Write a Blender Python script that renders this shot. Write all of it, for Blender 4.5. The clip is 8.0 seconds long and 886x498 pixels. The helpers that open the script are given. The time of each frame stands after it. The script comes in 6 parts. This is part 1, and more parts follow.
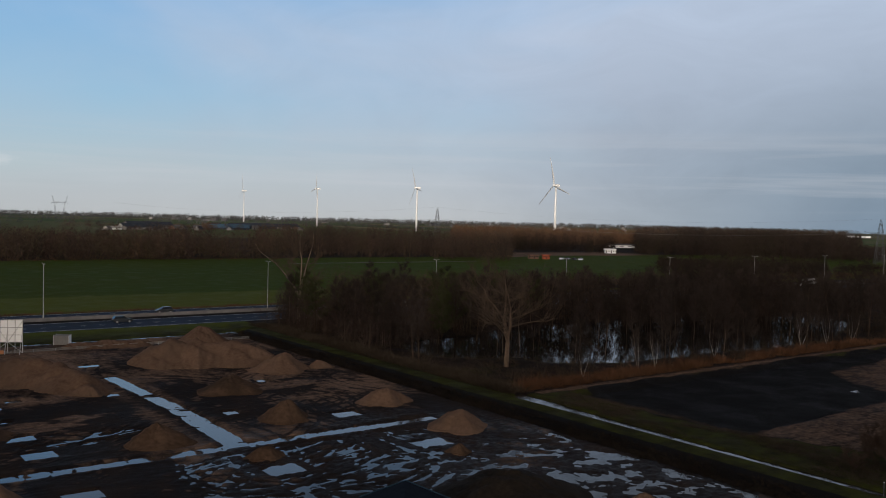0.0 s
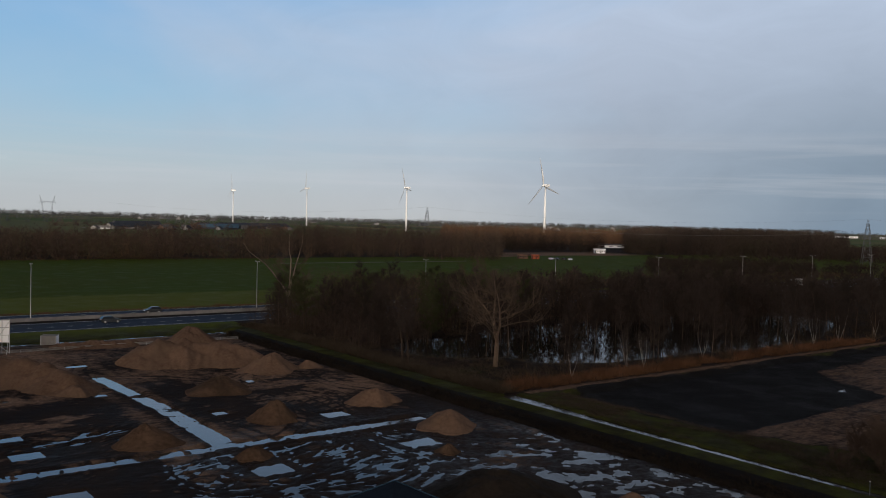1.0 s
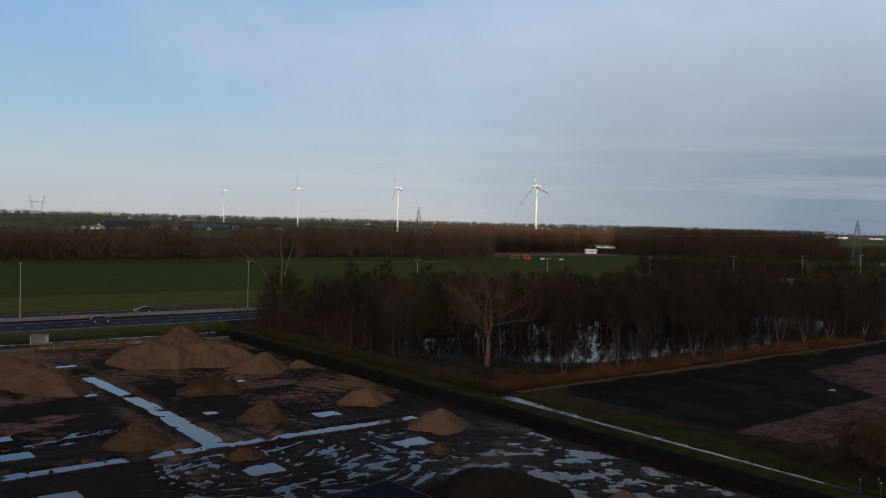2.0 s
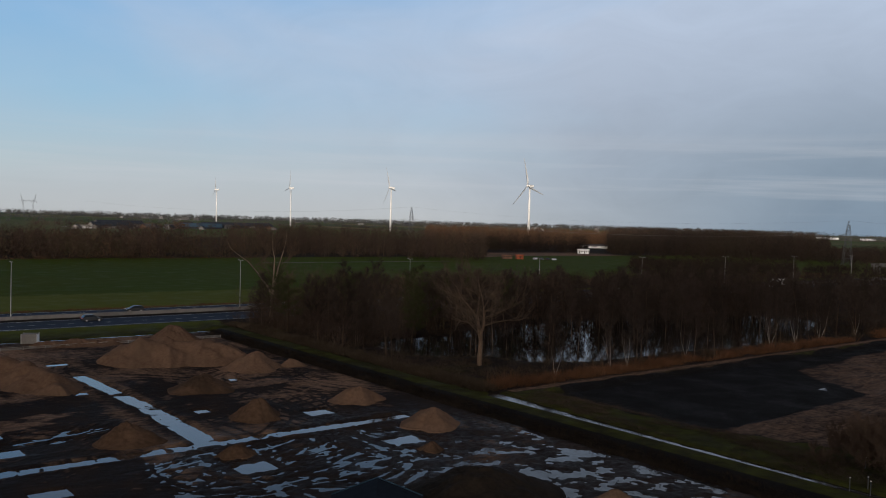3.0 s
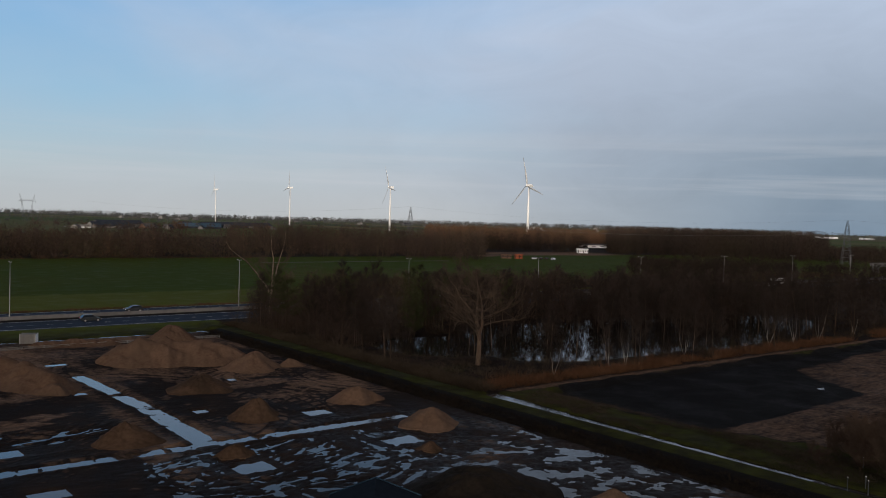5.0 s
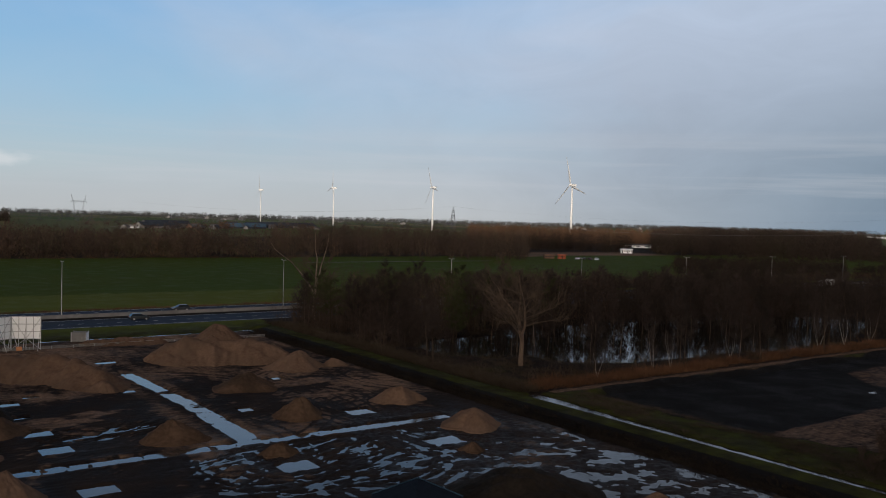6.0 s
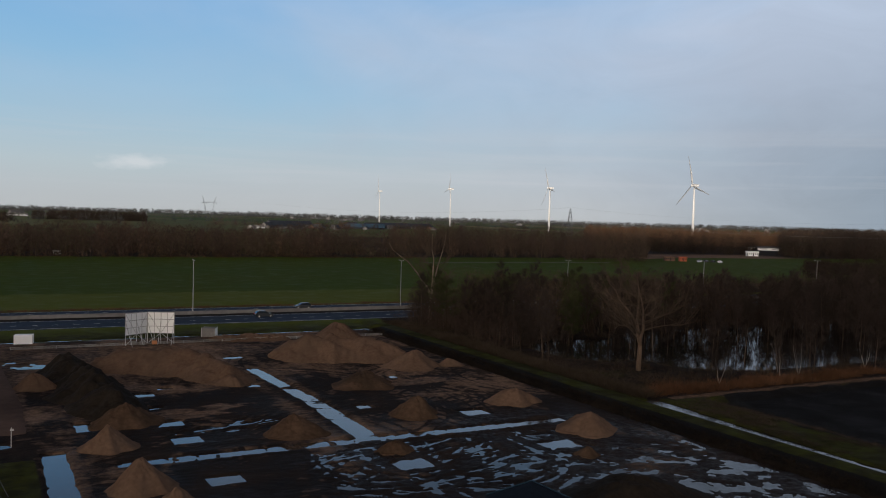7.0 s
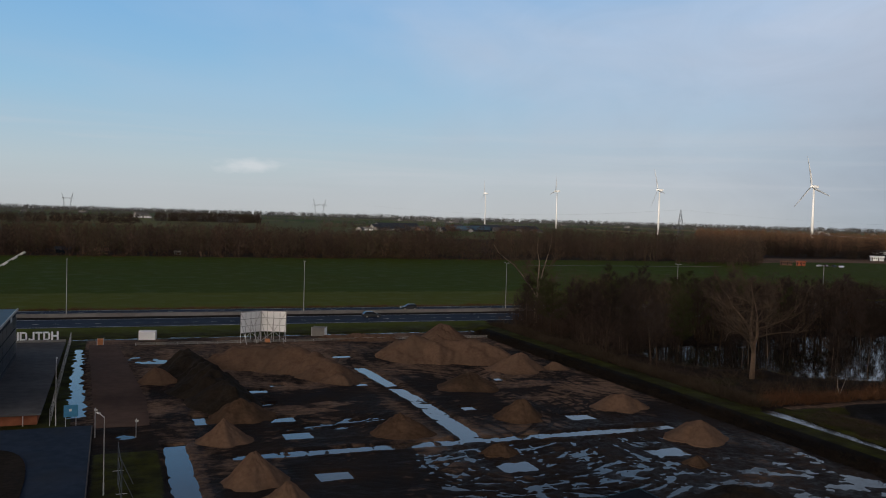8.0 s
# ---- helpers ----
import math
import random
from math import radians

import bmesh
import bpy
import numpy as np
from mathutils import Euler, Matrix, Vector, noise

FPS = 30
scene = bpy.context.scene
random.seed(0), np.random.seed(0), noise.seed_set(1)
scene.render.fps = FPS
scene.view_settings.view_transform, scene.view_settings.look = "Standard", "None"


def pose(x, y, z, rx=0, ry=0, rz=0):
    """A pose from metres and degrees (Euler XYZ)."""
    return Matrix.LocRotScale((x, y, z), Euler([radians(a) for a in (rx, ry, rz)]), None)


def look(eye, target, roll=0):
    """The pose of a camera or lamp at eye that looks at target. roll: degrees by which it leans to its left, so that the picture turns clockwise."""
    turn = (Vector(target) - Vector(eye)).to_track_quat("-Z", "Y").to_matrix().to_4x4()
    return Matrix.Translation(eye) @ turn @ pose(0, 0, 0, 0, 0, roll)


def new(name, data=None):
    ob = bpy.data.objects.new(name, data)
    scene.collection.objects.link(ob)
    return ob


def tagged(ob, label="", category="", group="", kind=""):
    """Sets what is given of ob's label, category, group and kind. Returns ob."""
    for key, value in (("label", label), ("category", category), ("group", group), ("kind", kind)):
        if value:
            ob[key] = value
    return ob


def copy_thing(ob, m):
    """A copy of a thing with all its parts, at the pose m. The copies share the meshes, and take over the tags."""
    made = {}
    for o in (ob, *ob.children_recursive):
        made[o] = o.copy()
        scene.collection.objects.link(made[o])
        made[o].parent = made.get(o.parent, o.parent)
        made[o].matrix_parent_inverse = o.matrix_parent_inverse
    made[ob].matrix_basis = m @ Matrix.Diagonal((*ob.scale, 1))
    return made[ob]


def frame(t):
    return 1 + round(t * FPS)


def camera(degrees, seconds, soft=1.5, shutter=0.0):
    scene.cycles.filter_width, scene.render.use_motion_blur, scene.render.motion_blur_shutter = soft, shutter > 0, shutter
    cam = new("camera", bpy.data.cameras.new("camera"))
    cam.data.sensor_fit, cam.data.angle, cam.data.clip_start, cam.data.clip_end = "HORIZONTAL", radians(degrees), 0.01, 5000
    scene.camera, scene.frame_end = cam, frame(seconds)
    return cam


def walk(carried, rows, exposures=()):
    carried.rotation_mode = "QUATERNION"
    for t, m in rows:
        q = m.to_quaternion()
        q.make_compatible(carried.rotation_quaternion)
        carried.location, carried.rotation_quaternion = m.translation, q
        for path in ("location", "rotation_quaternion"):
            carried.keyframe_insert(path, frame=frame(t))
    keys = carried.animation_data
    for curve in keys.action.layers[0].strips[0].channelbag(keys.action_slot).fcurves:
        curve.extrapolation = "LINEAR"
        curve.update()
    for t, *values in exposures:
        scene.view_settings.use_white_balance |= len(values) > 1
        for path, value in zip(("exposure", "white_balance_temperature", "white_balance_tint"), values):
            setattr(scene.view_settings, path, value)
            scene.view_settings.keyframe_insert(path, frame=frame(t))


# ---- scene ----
cam = camera(54.6, 8.0, soft=1.0)
# the site's own axes: x runs along the motorway, y runs away from the viewer across it
PATH = [
    (0.0, pose(0.00, 0.00, 25.00, 88.026, -1.399, -36.851)),
    (0.5, pose(-0.01, -0.10, 25.03, 88.034, -1.420, -37.211)),
    (1.0, pose(0.01, -0.08, 25.04, 88.034, -1.462, -37.535)),
    (1.5, pose(0.01, 0.00, 24.97, 88.056, -1.472, -37.834)),
    (3.0, pose(0.06, -0.09, 24.73, 88.088, -1.632, -38.576)),
    (3.5, pose(0.06, -0.25, 24.71, 88.093, -1.646, -38.860)),
    (4.0, pose(0.06, -0.30, 24.72, 88.109, -1.700, -39.163)),
    (4.5, pose(0.07, -0.24, 24.76, 88.076, -1.635, -38.859)),
    (5.8, pose(0.13, -0.20, 24.84, 87.990, -1.555, -36.990)),
    (6.0, pose(0.14, -0.21, 24.86, 87.975, -1.545, -35.782)),
    (6.5, pose(0.10, -0.31, 24.92, 87.896, -1.535, -32.238)),
    (7.0, pose(0.11, -0.36, 24.96, 87.819, -1.625, -28.027)),
    (7.5, pose(0.05, -0.46, 24.97, 87.778, -1.641, -24.403)),
    (8.0, pose(0.00, -0.62, 25.02, 87.767, -1.663, -20.982)),
]
walk(cam, PATH)

# ---- light ----
SUN_ELEVATION = 2.4
SUN_AZIMUTH = 222.0      # degrees from +x, the side the light comes from
scene.view_settings.exposure = 0.0


def node(nt, kind, **inputs):
    n = nt.nodes.new(kind)
    for key, value in inputs.items():
        n.inputs[key.replace("_", " ")].default_value = value
    return n


def mixer(nt, fac, a, b, blend="MIX"):
    """Mix of two colours; fac, a and b are sockets or values."""
    n = nt.nodes.new("ShaderNodeMix")
    n.data_type, n.blend_type, n.clamp_factor = "RGBA", blend, True
    for socket, value in ((n.inputs[0], fac), (n.inputs[6], a), (n.inputs[7], b)):
        if isinstance(value, bpy.types.NodeSocket):
            nt.links.new(value, socket)
        elif isinstance(value, (int, float)):
            socket.default_value = value
        else:
            socket.default_value = (*value[:3], 1.0)
    return n.outputs[2]


def ramp(nt, fac, stops):
    n = nt.nodes.new("ShaderNodeValToRGB")
    while len(n.color_ramp.elements) < len(stops):
        n.color_ramp.elements.new(0.5)
    for e, (p, c) in zip(n.color_ramp.elements, stops):
        e.position = p
        e.color = (*c, 1.0) if not isinstance(c, (int, float)) else (c, c, c, 1.0)
    nt.links.new(fac, n.inputs[0])
    return n.outputs[0]


def math_node(nt, op, a, b=0.0):
    n = nt.nodes.new("ShaderNodeMath")
    n.operation = op
    for socket, value in ((n.inputs[0], a), (n.inputs[1], b)):
        if isinstance(value, bpy.types.NodeSocket):
            nt.links.new(value, socket)
        else:
            socket.default_value = value
    return n.outputs[0]


def mapped(nt, coord, scale, rot=(0, 0, 0)):
    n = nt.nodes.new("ShaderNodeMapping")
    n.inputs["Scale"].default_value = scale
    n.inputs["Rotation"].default_value = [radians(a) for a in rot]
    nt.links.new(coord, n.inputs["Vector"])
    return n.outputs[0]


def noise_tex(nt, coord, scale, detail=4.0, rough=0.55, distortion=0.0):
    n = node(nt, "ShaderNodeTexNoise", Scale=scale, Detail=detail, Roughness=rough, Distortion=distortion)
    if coord is not None:
        nt.links.new(coord, n.inputs["Vector"])
    return n.outputs["Fac"]


world = bpy.data.worlds.new("sky")
scene.world = world
world.use_nodes = True
wt = world.node_tree
wt.nodes.clear()
w_coord = wt.nodes.new("ShaderNodeTexCoord").outputs["Generated"]
w_sep = wt.nodes.new("ShaderNodeSeparateXYZ")
wt.links.new(w_coord, w_sep.inputs[0])
elev = w_sep.outputs["Z"]
sky = wt.nodes.new("ShaderNodeTexSky")
sky.sky_type, sky.sun_disc = "NISHITA", False
sky.sun_elevation = radians(SUN_ELEVATION)
sky.sun_rotation = radians(90.0 - SUN_AZIMUTH)
sky.altitude, sky.air_density, sky.dust_density, sky.ozone_density = 0.0, 1.0, 0.6, 1.5
clear = mixer(wt, 1.0, sky.outputs[0], (0.10, 0.10, 0.10), "MULTIPLY")
# open blue from the horizon up, darkened overhead to dim the ground
blue = ramp(wt, elev, [(0.0, (0.50, 0.545, 0.575)), (0.05, (0.47, 0.58, 0.66)), (0.13, (0.315, 0.545, 0.765)), (0.26, (0.175, 0.435, 0.79)), (0.33, (0.14, 0.28, 0.52)), (0.5, (0.074, 0.095, 0.165)), (1.0, (0.039, 0.040, 0.068))])
blue = mixer(wt, 0.2, blue, clear)
# veil of high cloud, greyer overhead and darkened there to cut the ground's light
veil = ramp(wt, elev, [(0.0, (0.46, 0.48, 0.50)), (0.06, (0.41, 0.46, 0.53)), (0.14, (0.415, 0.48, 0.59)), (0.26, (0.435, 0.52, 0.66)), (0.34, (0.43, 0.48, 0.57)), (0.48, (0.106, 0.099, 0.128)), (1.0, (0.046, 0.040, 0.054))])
soft_noise = noise_tex(wt, mapped(wt, w_coord, (1.2, 1.2, 3.0), (0, 18, 10)), 1.7, 5.0, 0.5, 0.6)
# the veil thins towards the west: bearing across the view
turn = math_node(wt, "ADD", math_node(wt, "MULTIPLY", w_sep.outputs["X"], 0.81), math_node(wt, "MULTIPLY", w_sep.outputs["Y"], -0.59))
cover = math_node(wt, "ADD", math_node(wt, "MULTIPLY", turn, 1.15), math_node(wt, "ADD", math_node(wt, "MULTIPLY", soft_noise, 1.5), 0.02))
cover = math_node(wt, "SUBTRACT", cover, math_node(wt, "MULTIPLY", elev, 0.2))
dusk = math_node(wt, "MULTIPLY", ramp(wt, turn, [(-0.15, 0.0), (0.45, 1.0)]), ramp(wt, elev, [(0.0, 1.0), (0.07, 0.85), (0.2, 0.1)]))
veil = mixer(wt, dusk, veil, (0.19, 0.255, 0.33))
wisp = noise_tex(wt, mapped(wt, w_coord, (1.0, 1.0, 2.4), (0, 24, 8)), 6.0, 6.0, 0.6, 1.2)
veil = mixer(wt, 1.0, veil, ramp(wt, wisp, [(0.3, 0.95), (0.7, 1.05)]), "MULTIPLY")
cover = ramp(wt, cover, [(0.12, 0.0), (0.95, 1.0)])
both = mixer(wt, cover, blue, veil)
# faint streaks low over the horizon
streak = noise_tex(wt, mapped(wt, w_coord, (1.0, 1.0, 26.0)), 2.6, 5.0, 0.55, 0.3)
band = ramp(wt, elev, [(0.012, 0.0), (0.04, 1.0), (0.075, 1.0), (0.11, 0.0)])
streak = math_node(wt, "MULTIPLY", ramp(wt, streak, [(0.45, 0.0), (0.7, 1.0)]), band)
both = mixer(wt, math_node(wt, "MULTIPLY", streak, 0.35), both, (0.52, 0.54, 0.58))
# a small fair-weather cloud low in the north-west
puff_d = wt.nodes.new("ShaderNodeVectorMath")
puff_d.operation = "SUBTRACT"
wt.links.new(w_coord, puff_d.inputs[0])
puff_d.inputs[1].default_value = (0.142, 0.988, 0.050)
puff_l = wt.nodes.new("ShaderNodeVectorMath")
puff_l.operation = "LENGTH"
wt.links.new(mapped(wt, puff_d.outputs[0], (0.42, 0.42, 1.9)), puff_l.inputs[0])
puff = math_node(wt, "SUBTRACT", 1.0, math_node(wt, "MULTIPLY", puff_l.outputs["Value"], 52.0))
puff = math_node(wt, "ADD", puff, math_node(wt, "MULTIPLY", math_node(wt, "SUBTRACT", noise_tex(wt, mapped(wt, w_coord, (1, 1, 2)), 46.0, 4.0), 0.5), 1.6))
both = mixer(wt, math_node(wt, "MULTIPLY", ramp(wt, puff, [(0.0, 0.0), (0.9, 1.0)]), 0.5), both, (0.66, 0.67, 0.69))
# warm glow round the low sun, behind the viewer
glow_v = wt.nodes.new("ShaderNodeVectorMath")
glow_v.operation = "DOT_PRODUCT"
wt.links.new(w_coord, glow_v.inputs[0])
glow_v.inputs[1].default_value = (math.cos(radians(SUN_AZIMUTH)), math.sin(radians(SUN_AZIMUTH)), 0.05)
both = mixer(wt, ramp(wt, glow_v.outputs["Value"], [(0.45, 0.0), (0.75, 0.6), (1.0, 1.0)]), both, (0.72, 0.64, 0.54))
# bright low band added out of view to lift faces turned to the viewer
low = ramp(wt, elev, [(0.0, 1.0), (0.28, 1.0), (0.50, 0.0)])
both = mixer(wt, math_node(wt, "MULTIPLY", low, ramp(wt, glow_v.outputs["Value"], [(0.62, 0.0), (0.92, 1.0)])), both, (4.0, 3.4, 2.9))
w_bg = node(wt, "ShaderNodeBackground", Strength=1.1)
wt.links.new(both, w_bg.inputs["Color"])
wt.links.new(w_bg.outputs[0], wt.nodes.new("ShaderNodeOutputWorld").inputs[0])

sun = new("sun", bpy.data.lights.new("sun", "SUN"))
sun.data.energy, sun.data.angle, sun.data.color = 2.4, radians(0.6), (1.0, 0.90, 0.78)
_a, _e = radians(SUN_AZIMUTH), radians(SUN_ELEVATION)
sun.matrix_world = look((math.cos(_a) * math.cos(_e) * 300, math.sin(_a) * math.cos(_e) * 300, math.sin(_e) * 300), (0, 0, 0))

# ---- materials ----


def material(name, rough=0.8, metal=0.0, spec=0.06):
    m = bpy.data.materials.new(name)
    m.use_nodes = True
    nt = m.node_tree
    b = nt.nodes["Principled BSDF"]
    b.inputs["Roughness"].default_value, b.inputs["Metallic"].default_value = rough, metal
    b.inputs["Specular IOR Level"].default_value = spec
    return m, nt, b


def world_coord(nt):
    return nt.nodes.new("ShaderNodeNewGeometry").outputs["Position"]


def grainy(name, dark, light, scale, rough=0.85, metal=0.0, spec=0.06, bump=0.0, bump_scale=None, by_object=0.0, by_island=0.0, stain=None):
    """A surface with grain at one scale, blotches at a scale eight times as coarse, and relief."""
    m, nt, b = material(name, rough, metal, spec)
    co = world_coord(nt)
    fine = noise_tex(nt, co, scale, 5.0, 0.6)
    wide = noise_tex(nt, co, scale / 8.0, 3.0, 0.5)
    both_n = math_node(nt, "ADD", math_node(nt, "MULTIPLY", fine, 0.55), math_node(nt, "MULTIPLY", wide, 0.45))
    col = mixer(nt, ramp(nt, both_n, [(0.34, 0.0), (0.66, 1.0)]), dark, light)
    if by_object:
        rnd = nt.nodes.new("ShaderNodeObjectInfo").outputs["Random"]
        col = mixer(nt, math_node(nt, "MULTIPLY", rnd, by_object), col, [c * 0.35 for c in dark])
    if by_island:
        rnd = nt.nodes.new("ShaderNodeNewGeometry").outputs["Random Per Island"]
        col = mixer(nt, math_node(nt, "MULTIPLY", rnd, by_island), col, [c * 0.4 for c in dark])
    if stain:
        patch = noise_tex(nt, co, scale / 20.0, 4.0, 0.6, 0.4)
        col = mixer(nt, ramp(nt, patch, [(0.5, 0.0), (0.68, 0.8)]), col, stain)
    nt.links.new(col, b.inputs["Base Color"])
    if bump:
        bn = node(nt, "ShaderNodeBump", Strength=bump, Distance=0.05)
        nt.links.new(noise_tex(nt, co, bump_scale or scale * 2, 5.0, 0.65), bn.inputs["Height"])
        nt.links.new(bn.outputs[0], b.inputs["Normal"])
    return m


def ground_material():
    """One sheet: the cover attribute tells bare sand (red), grass (green) and black soil (blue) from wet mud."""
    m, nt, b = material("ground_cover", 0.9, 0.0, 0.03)
    co = world_coord(nt)
    at = nt.nodes.new("ShaderNodeVertexColor")
    at.layer_name = "cover"
    sp = nt.nodes.new("ShaderNodeSeparateColor")
    nt.links.new(at.outputs["Color"], sp.inputs[0])
    far = at.outputs["Alpha"]
    fine = noise_tex(nt, co, 1.3, 6.0, 0.65)
    wide = noise_tex(nt, co, 0.16, 4.0, 0.55, 0.5)
    huge = noise_tex(nt, co, 0.012, 3.0, 0.5, 0.3)
    drag = noise_tex(nt, mapped(nt, co, (0.35, 1.0, 1.0), (0, 0, -32)), 0.9, 5.0, 0.62, 0.8)
    mud = mixer(nt, ramp(nt, fine, [(0.3, 0.0), (0.7, 1.0)]), (0.0072, 0.0058, 0.0056), (0.022, 0.0164, 0.0142))
    mud = mixer(nt, ramp(nt, wide, [(0.45, 0.0), (0.7, 0.7)]), mud, (0.038, 0.027, 0.0215))
    sand = mixer(nt, ramp(nt, fine, [(0.3, 0.0), (0.7, 1.0)]), (0.108, 0.066, 0.043), (0.21, 0.137, 0.092))
    grass = mixer(nt, ramp(nt, fine, [(0.3, 0.0), (0.7, 1.0)]), (0.029, 0.043, 0.0035), (0.058, 0.082, 0.007))
    grass = mixer(nt, ramp(nt, wide, [(0.5, 0.0), (0.75, 0.6)]), grass, (0.055, 0.060, 0.018))
    grass = mixer(nt, ramp(nt, huge, [(0.42, 0.0), (0.6, 0.45)]), grass, (0.034, 0.064, 0.007))
    y_pos = nt.nodes.new("ShaderNodeSeparateXYZ")
    nt.links.new(co, y_pos.inputs[0])
    strip = math_node(nt, "ADD", y_pos.outputs["Y"], math_node(nt, "MULTIPLY", wide, 10.0))
    strip = ramp(nt, math_node(nt, "MULTIPLY", strip, 0.002), [(0.532, 1.0), (0.54, 0.0)])
    grass = mixer(nt, math_node(nt, "MULTIPLY", strip, 0.55), grass, (0.105, 0.118, 0.020))
    rough_verge = ramp(nt, math_node(nt, "MULTIPLY", y_pos.outputs["Y"], 0.002), [(0.352, 1.0), (0.376, 0.0)])
    rough_verge = math_node(nt, "MULTIPLY", rough_verge, ramp(nt, noise_tex(nt, co, 0.4, 4.0, 0.6), [(0.3, 0.55), (0.6, 1.0)]))
    grass = mixer(nt, rough_verge, grass, (0.022, 0.021, 0.008))
    soil = mixer(nt, fine, (0.006, 0.006, 0.007), (0.014, 0.013, 0.012))
    # distant polder: strips of pasture, stubble and ploughed land
    brick_co = mapped(nt, co, (0.0031, 0.0012, 1.0), (0, 0, 24))
    vor = nt.nodes.new("ShaderNodeTexVoronoi")
    vor.distance, vor.inputs["Scale"].default_value = "CHEBYCHEV", 1.0
    nt.links.new(brick_co, vor.inputs["Vector"])
    pick = nt.nodes.new("ShaderNodeSeparateColor")
    nt.links.new(vor.outputs["Color"], pick.inputs[0])
    plots = ramp(nt, pick.outputs[0], [(0.0, (0.045, 0.065, 0.022)), (0.3, (0.075, 0.098, 0.034)), (0.5, (0.10, 0.09, 0.055)), (0.72, (0.050, 0.080, 0.028)), (1.0, (0.15, 0.14, 0.07))])
    col = mixer(nt, ramp(nt, math_node(nt, "ADD", sp.outputs[0], math_node(nt, "ADD", math_node(nt, "MULTIPLY", math_node(nt, "SUBTRACT", fine, 0.5), 0.9), math_node(nt, "MULTIPLY", math_node(nt, "SUBTRACT", drag, 0.5), 1.1))), [(0.22, 0.0), (0.86, 1.0)]), mud, sand)
    edge = math_node(nt, "MULTIPLY", math_node(nt, "SUBTRACT", fine, 0.5), 0.6)
    col = mixer(nt, ramp(nt, math_node(nt, "ADD", sp.outputs[1], edge), [(0.4, 0.0), (0.6, 1.0)]), col, grass)
    col = mixer(nt, ramp(nt, math_node(nt, "ADD", sp.outputs[2], edge), [(0.4, 0.0), (0.6, 1.0)]), col, soil)
    col = mixer(nt, math_node(nt, "SUBTRACT", 1.0, far), col, plots)
    nt.links.new(col, b.inputs["Base Color"])
    wet = ramp(nt, wide, [(0.35, 0.7), (0.6, 0.95)])
    damp = nt.nodes.new("ShaderNodeAttribute")
    damp.attribute_name = "damp"
    damp = math_node(nt, "MULTIPLY", damp.outputs["Fac"], ramp(nt, fine, [(0.35, 1.0), (0.62, 0.15)]))
    nt.links.new(math_node(nt, "SUBTRACT", wet, math_node(nt, "MULTIPLY", damp, 0.42)), b.inputs["Roughness"])
    nt.links.new(math_node(nt, "ADD", 0.02, math_node(nt, "MULTIPLY", damp, 0.15)), b.inputs["Specular IOR Level"])
    bn = node(nt, "ShaderNodeBump", Strength=0.7, Distance=0.16)
    nt.links.new(noise_tex(nt, co, 2.2, 6.0, 0.7), bn.inputs["Height"])
    nt.links.new(bn.outputs[0], b.inputs["Normal"])
    return m


def water_material(name, tint, ripple, rough=0.03, gloss=0.5, scum=0.0):
    m, nt, b = material(name, rough, 0.0, gloss)
    b.inputs["Base Color"].default_value = (*tint, 1)
    b.inputs["IOR"].default_value = 1.4
    co = mapped(nt, world_coord(nt), (1.0, 0.45, 1.0))
    bn = node(nt, "ShaderNodeBump", Strength=ripple, Distance=0.02)
    nt.links.new(noise_tex(nt, co, 2.5, 3.0, 0.6), bn.inputs["Height"])
    nt.links.new(bn.outputs[0], b.inputs["Normal"])
    # drifts of silt and scum on the surface
    silt = noise_tex(nt, mapped(nt, world_coord(nt), (1.0, 1.0, 1.0)), 0.55, 5.0, 0.65, 0.6)
    fine_silt = noise_tex(nt, mapped(nt, world_coord(nt), (1.0, 1.6, 1.0), (0, 0, 30)), 1.9, 5.0, 0.7, 0.4)
    silt = math_node(nt, "ADD", math_node(nt, "MULTIPLY", silt, 0.4), math_node(nt, "MULTIPLY", fine_silt, 0.6))
    nt.links.new(math_node(nt, "MULTIPLY", ramp(nt, silt, [(0.38, 1.0 - scum), (0.6, 1.0)]), gloss), b.inputs["Specular IOR Level"])
    nt.links.new(ramp(nt, silt, [(0.36, rough + 0.25 * scum), (0.58, rough)]), b.inputs["Roughness"])
    return m


M_GROUND = ground_material()
M_PUDDLE = water_material("puddle_water", (0.046, 0.035, 0.027), 0.12, gloss=0.60, scum=0.3)
M_RUT = water_material("rut_water", (0.018, 0.0155, 0.015), 0.2, gloss=0.27, scum=0.65)
M_CANAL = water_material("canal_water", (0.030, 0.028, 0.024), 0.2, gloss=0.42, scum=0.6)
M_FLOOD = water_material("flood_water", (0.012, 0.012, 0.010), 0.12)
M_SAND = grainy("sand", (0.106, 0.064, 0.042), (0.180, 0.114, 0.077), 2.2, 0.95, spec=0.02, bump=0.3, bump_scale=7.0, by_object=0.4, stain=(0.10, 0.066, 0.045))
M_WETSAND = grainy("wet_sand", (0.052, 0.032, 0.020), (0.10, 0.062, 0.040), 2.2, 0.95, spec=0.02, bump=0.4, bump_scale=6.0, stain=(0.035, 0.025, 0.018))
M_SOIL = grainy("black_soil", (0.010, 0.008, 0.006), (0.030, 0.023, 0.017), 2.2, 0.95, bump=0.9, bump_scale=2.0)
M_TRACK = grainy("packed_earth", (0.080, 0.054, 0.043), (0.122, 0.082, 0.065), 0.8, 0.95, spec=0.02, bump=0.25, bump_scale=3.0, stain=(0.040, 0.027, 0.022))
# the sky's blue reflection is put into this base colour
M_ASPHALT = grainy("asphalt", (0.022, 0.034, 0.056), (0.036, 0.052, 0.082), 0.9, 0.85, spec=0.02, stain=(0.034, 0.040, 0.050))
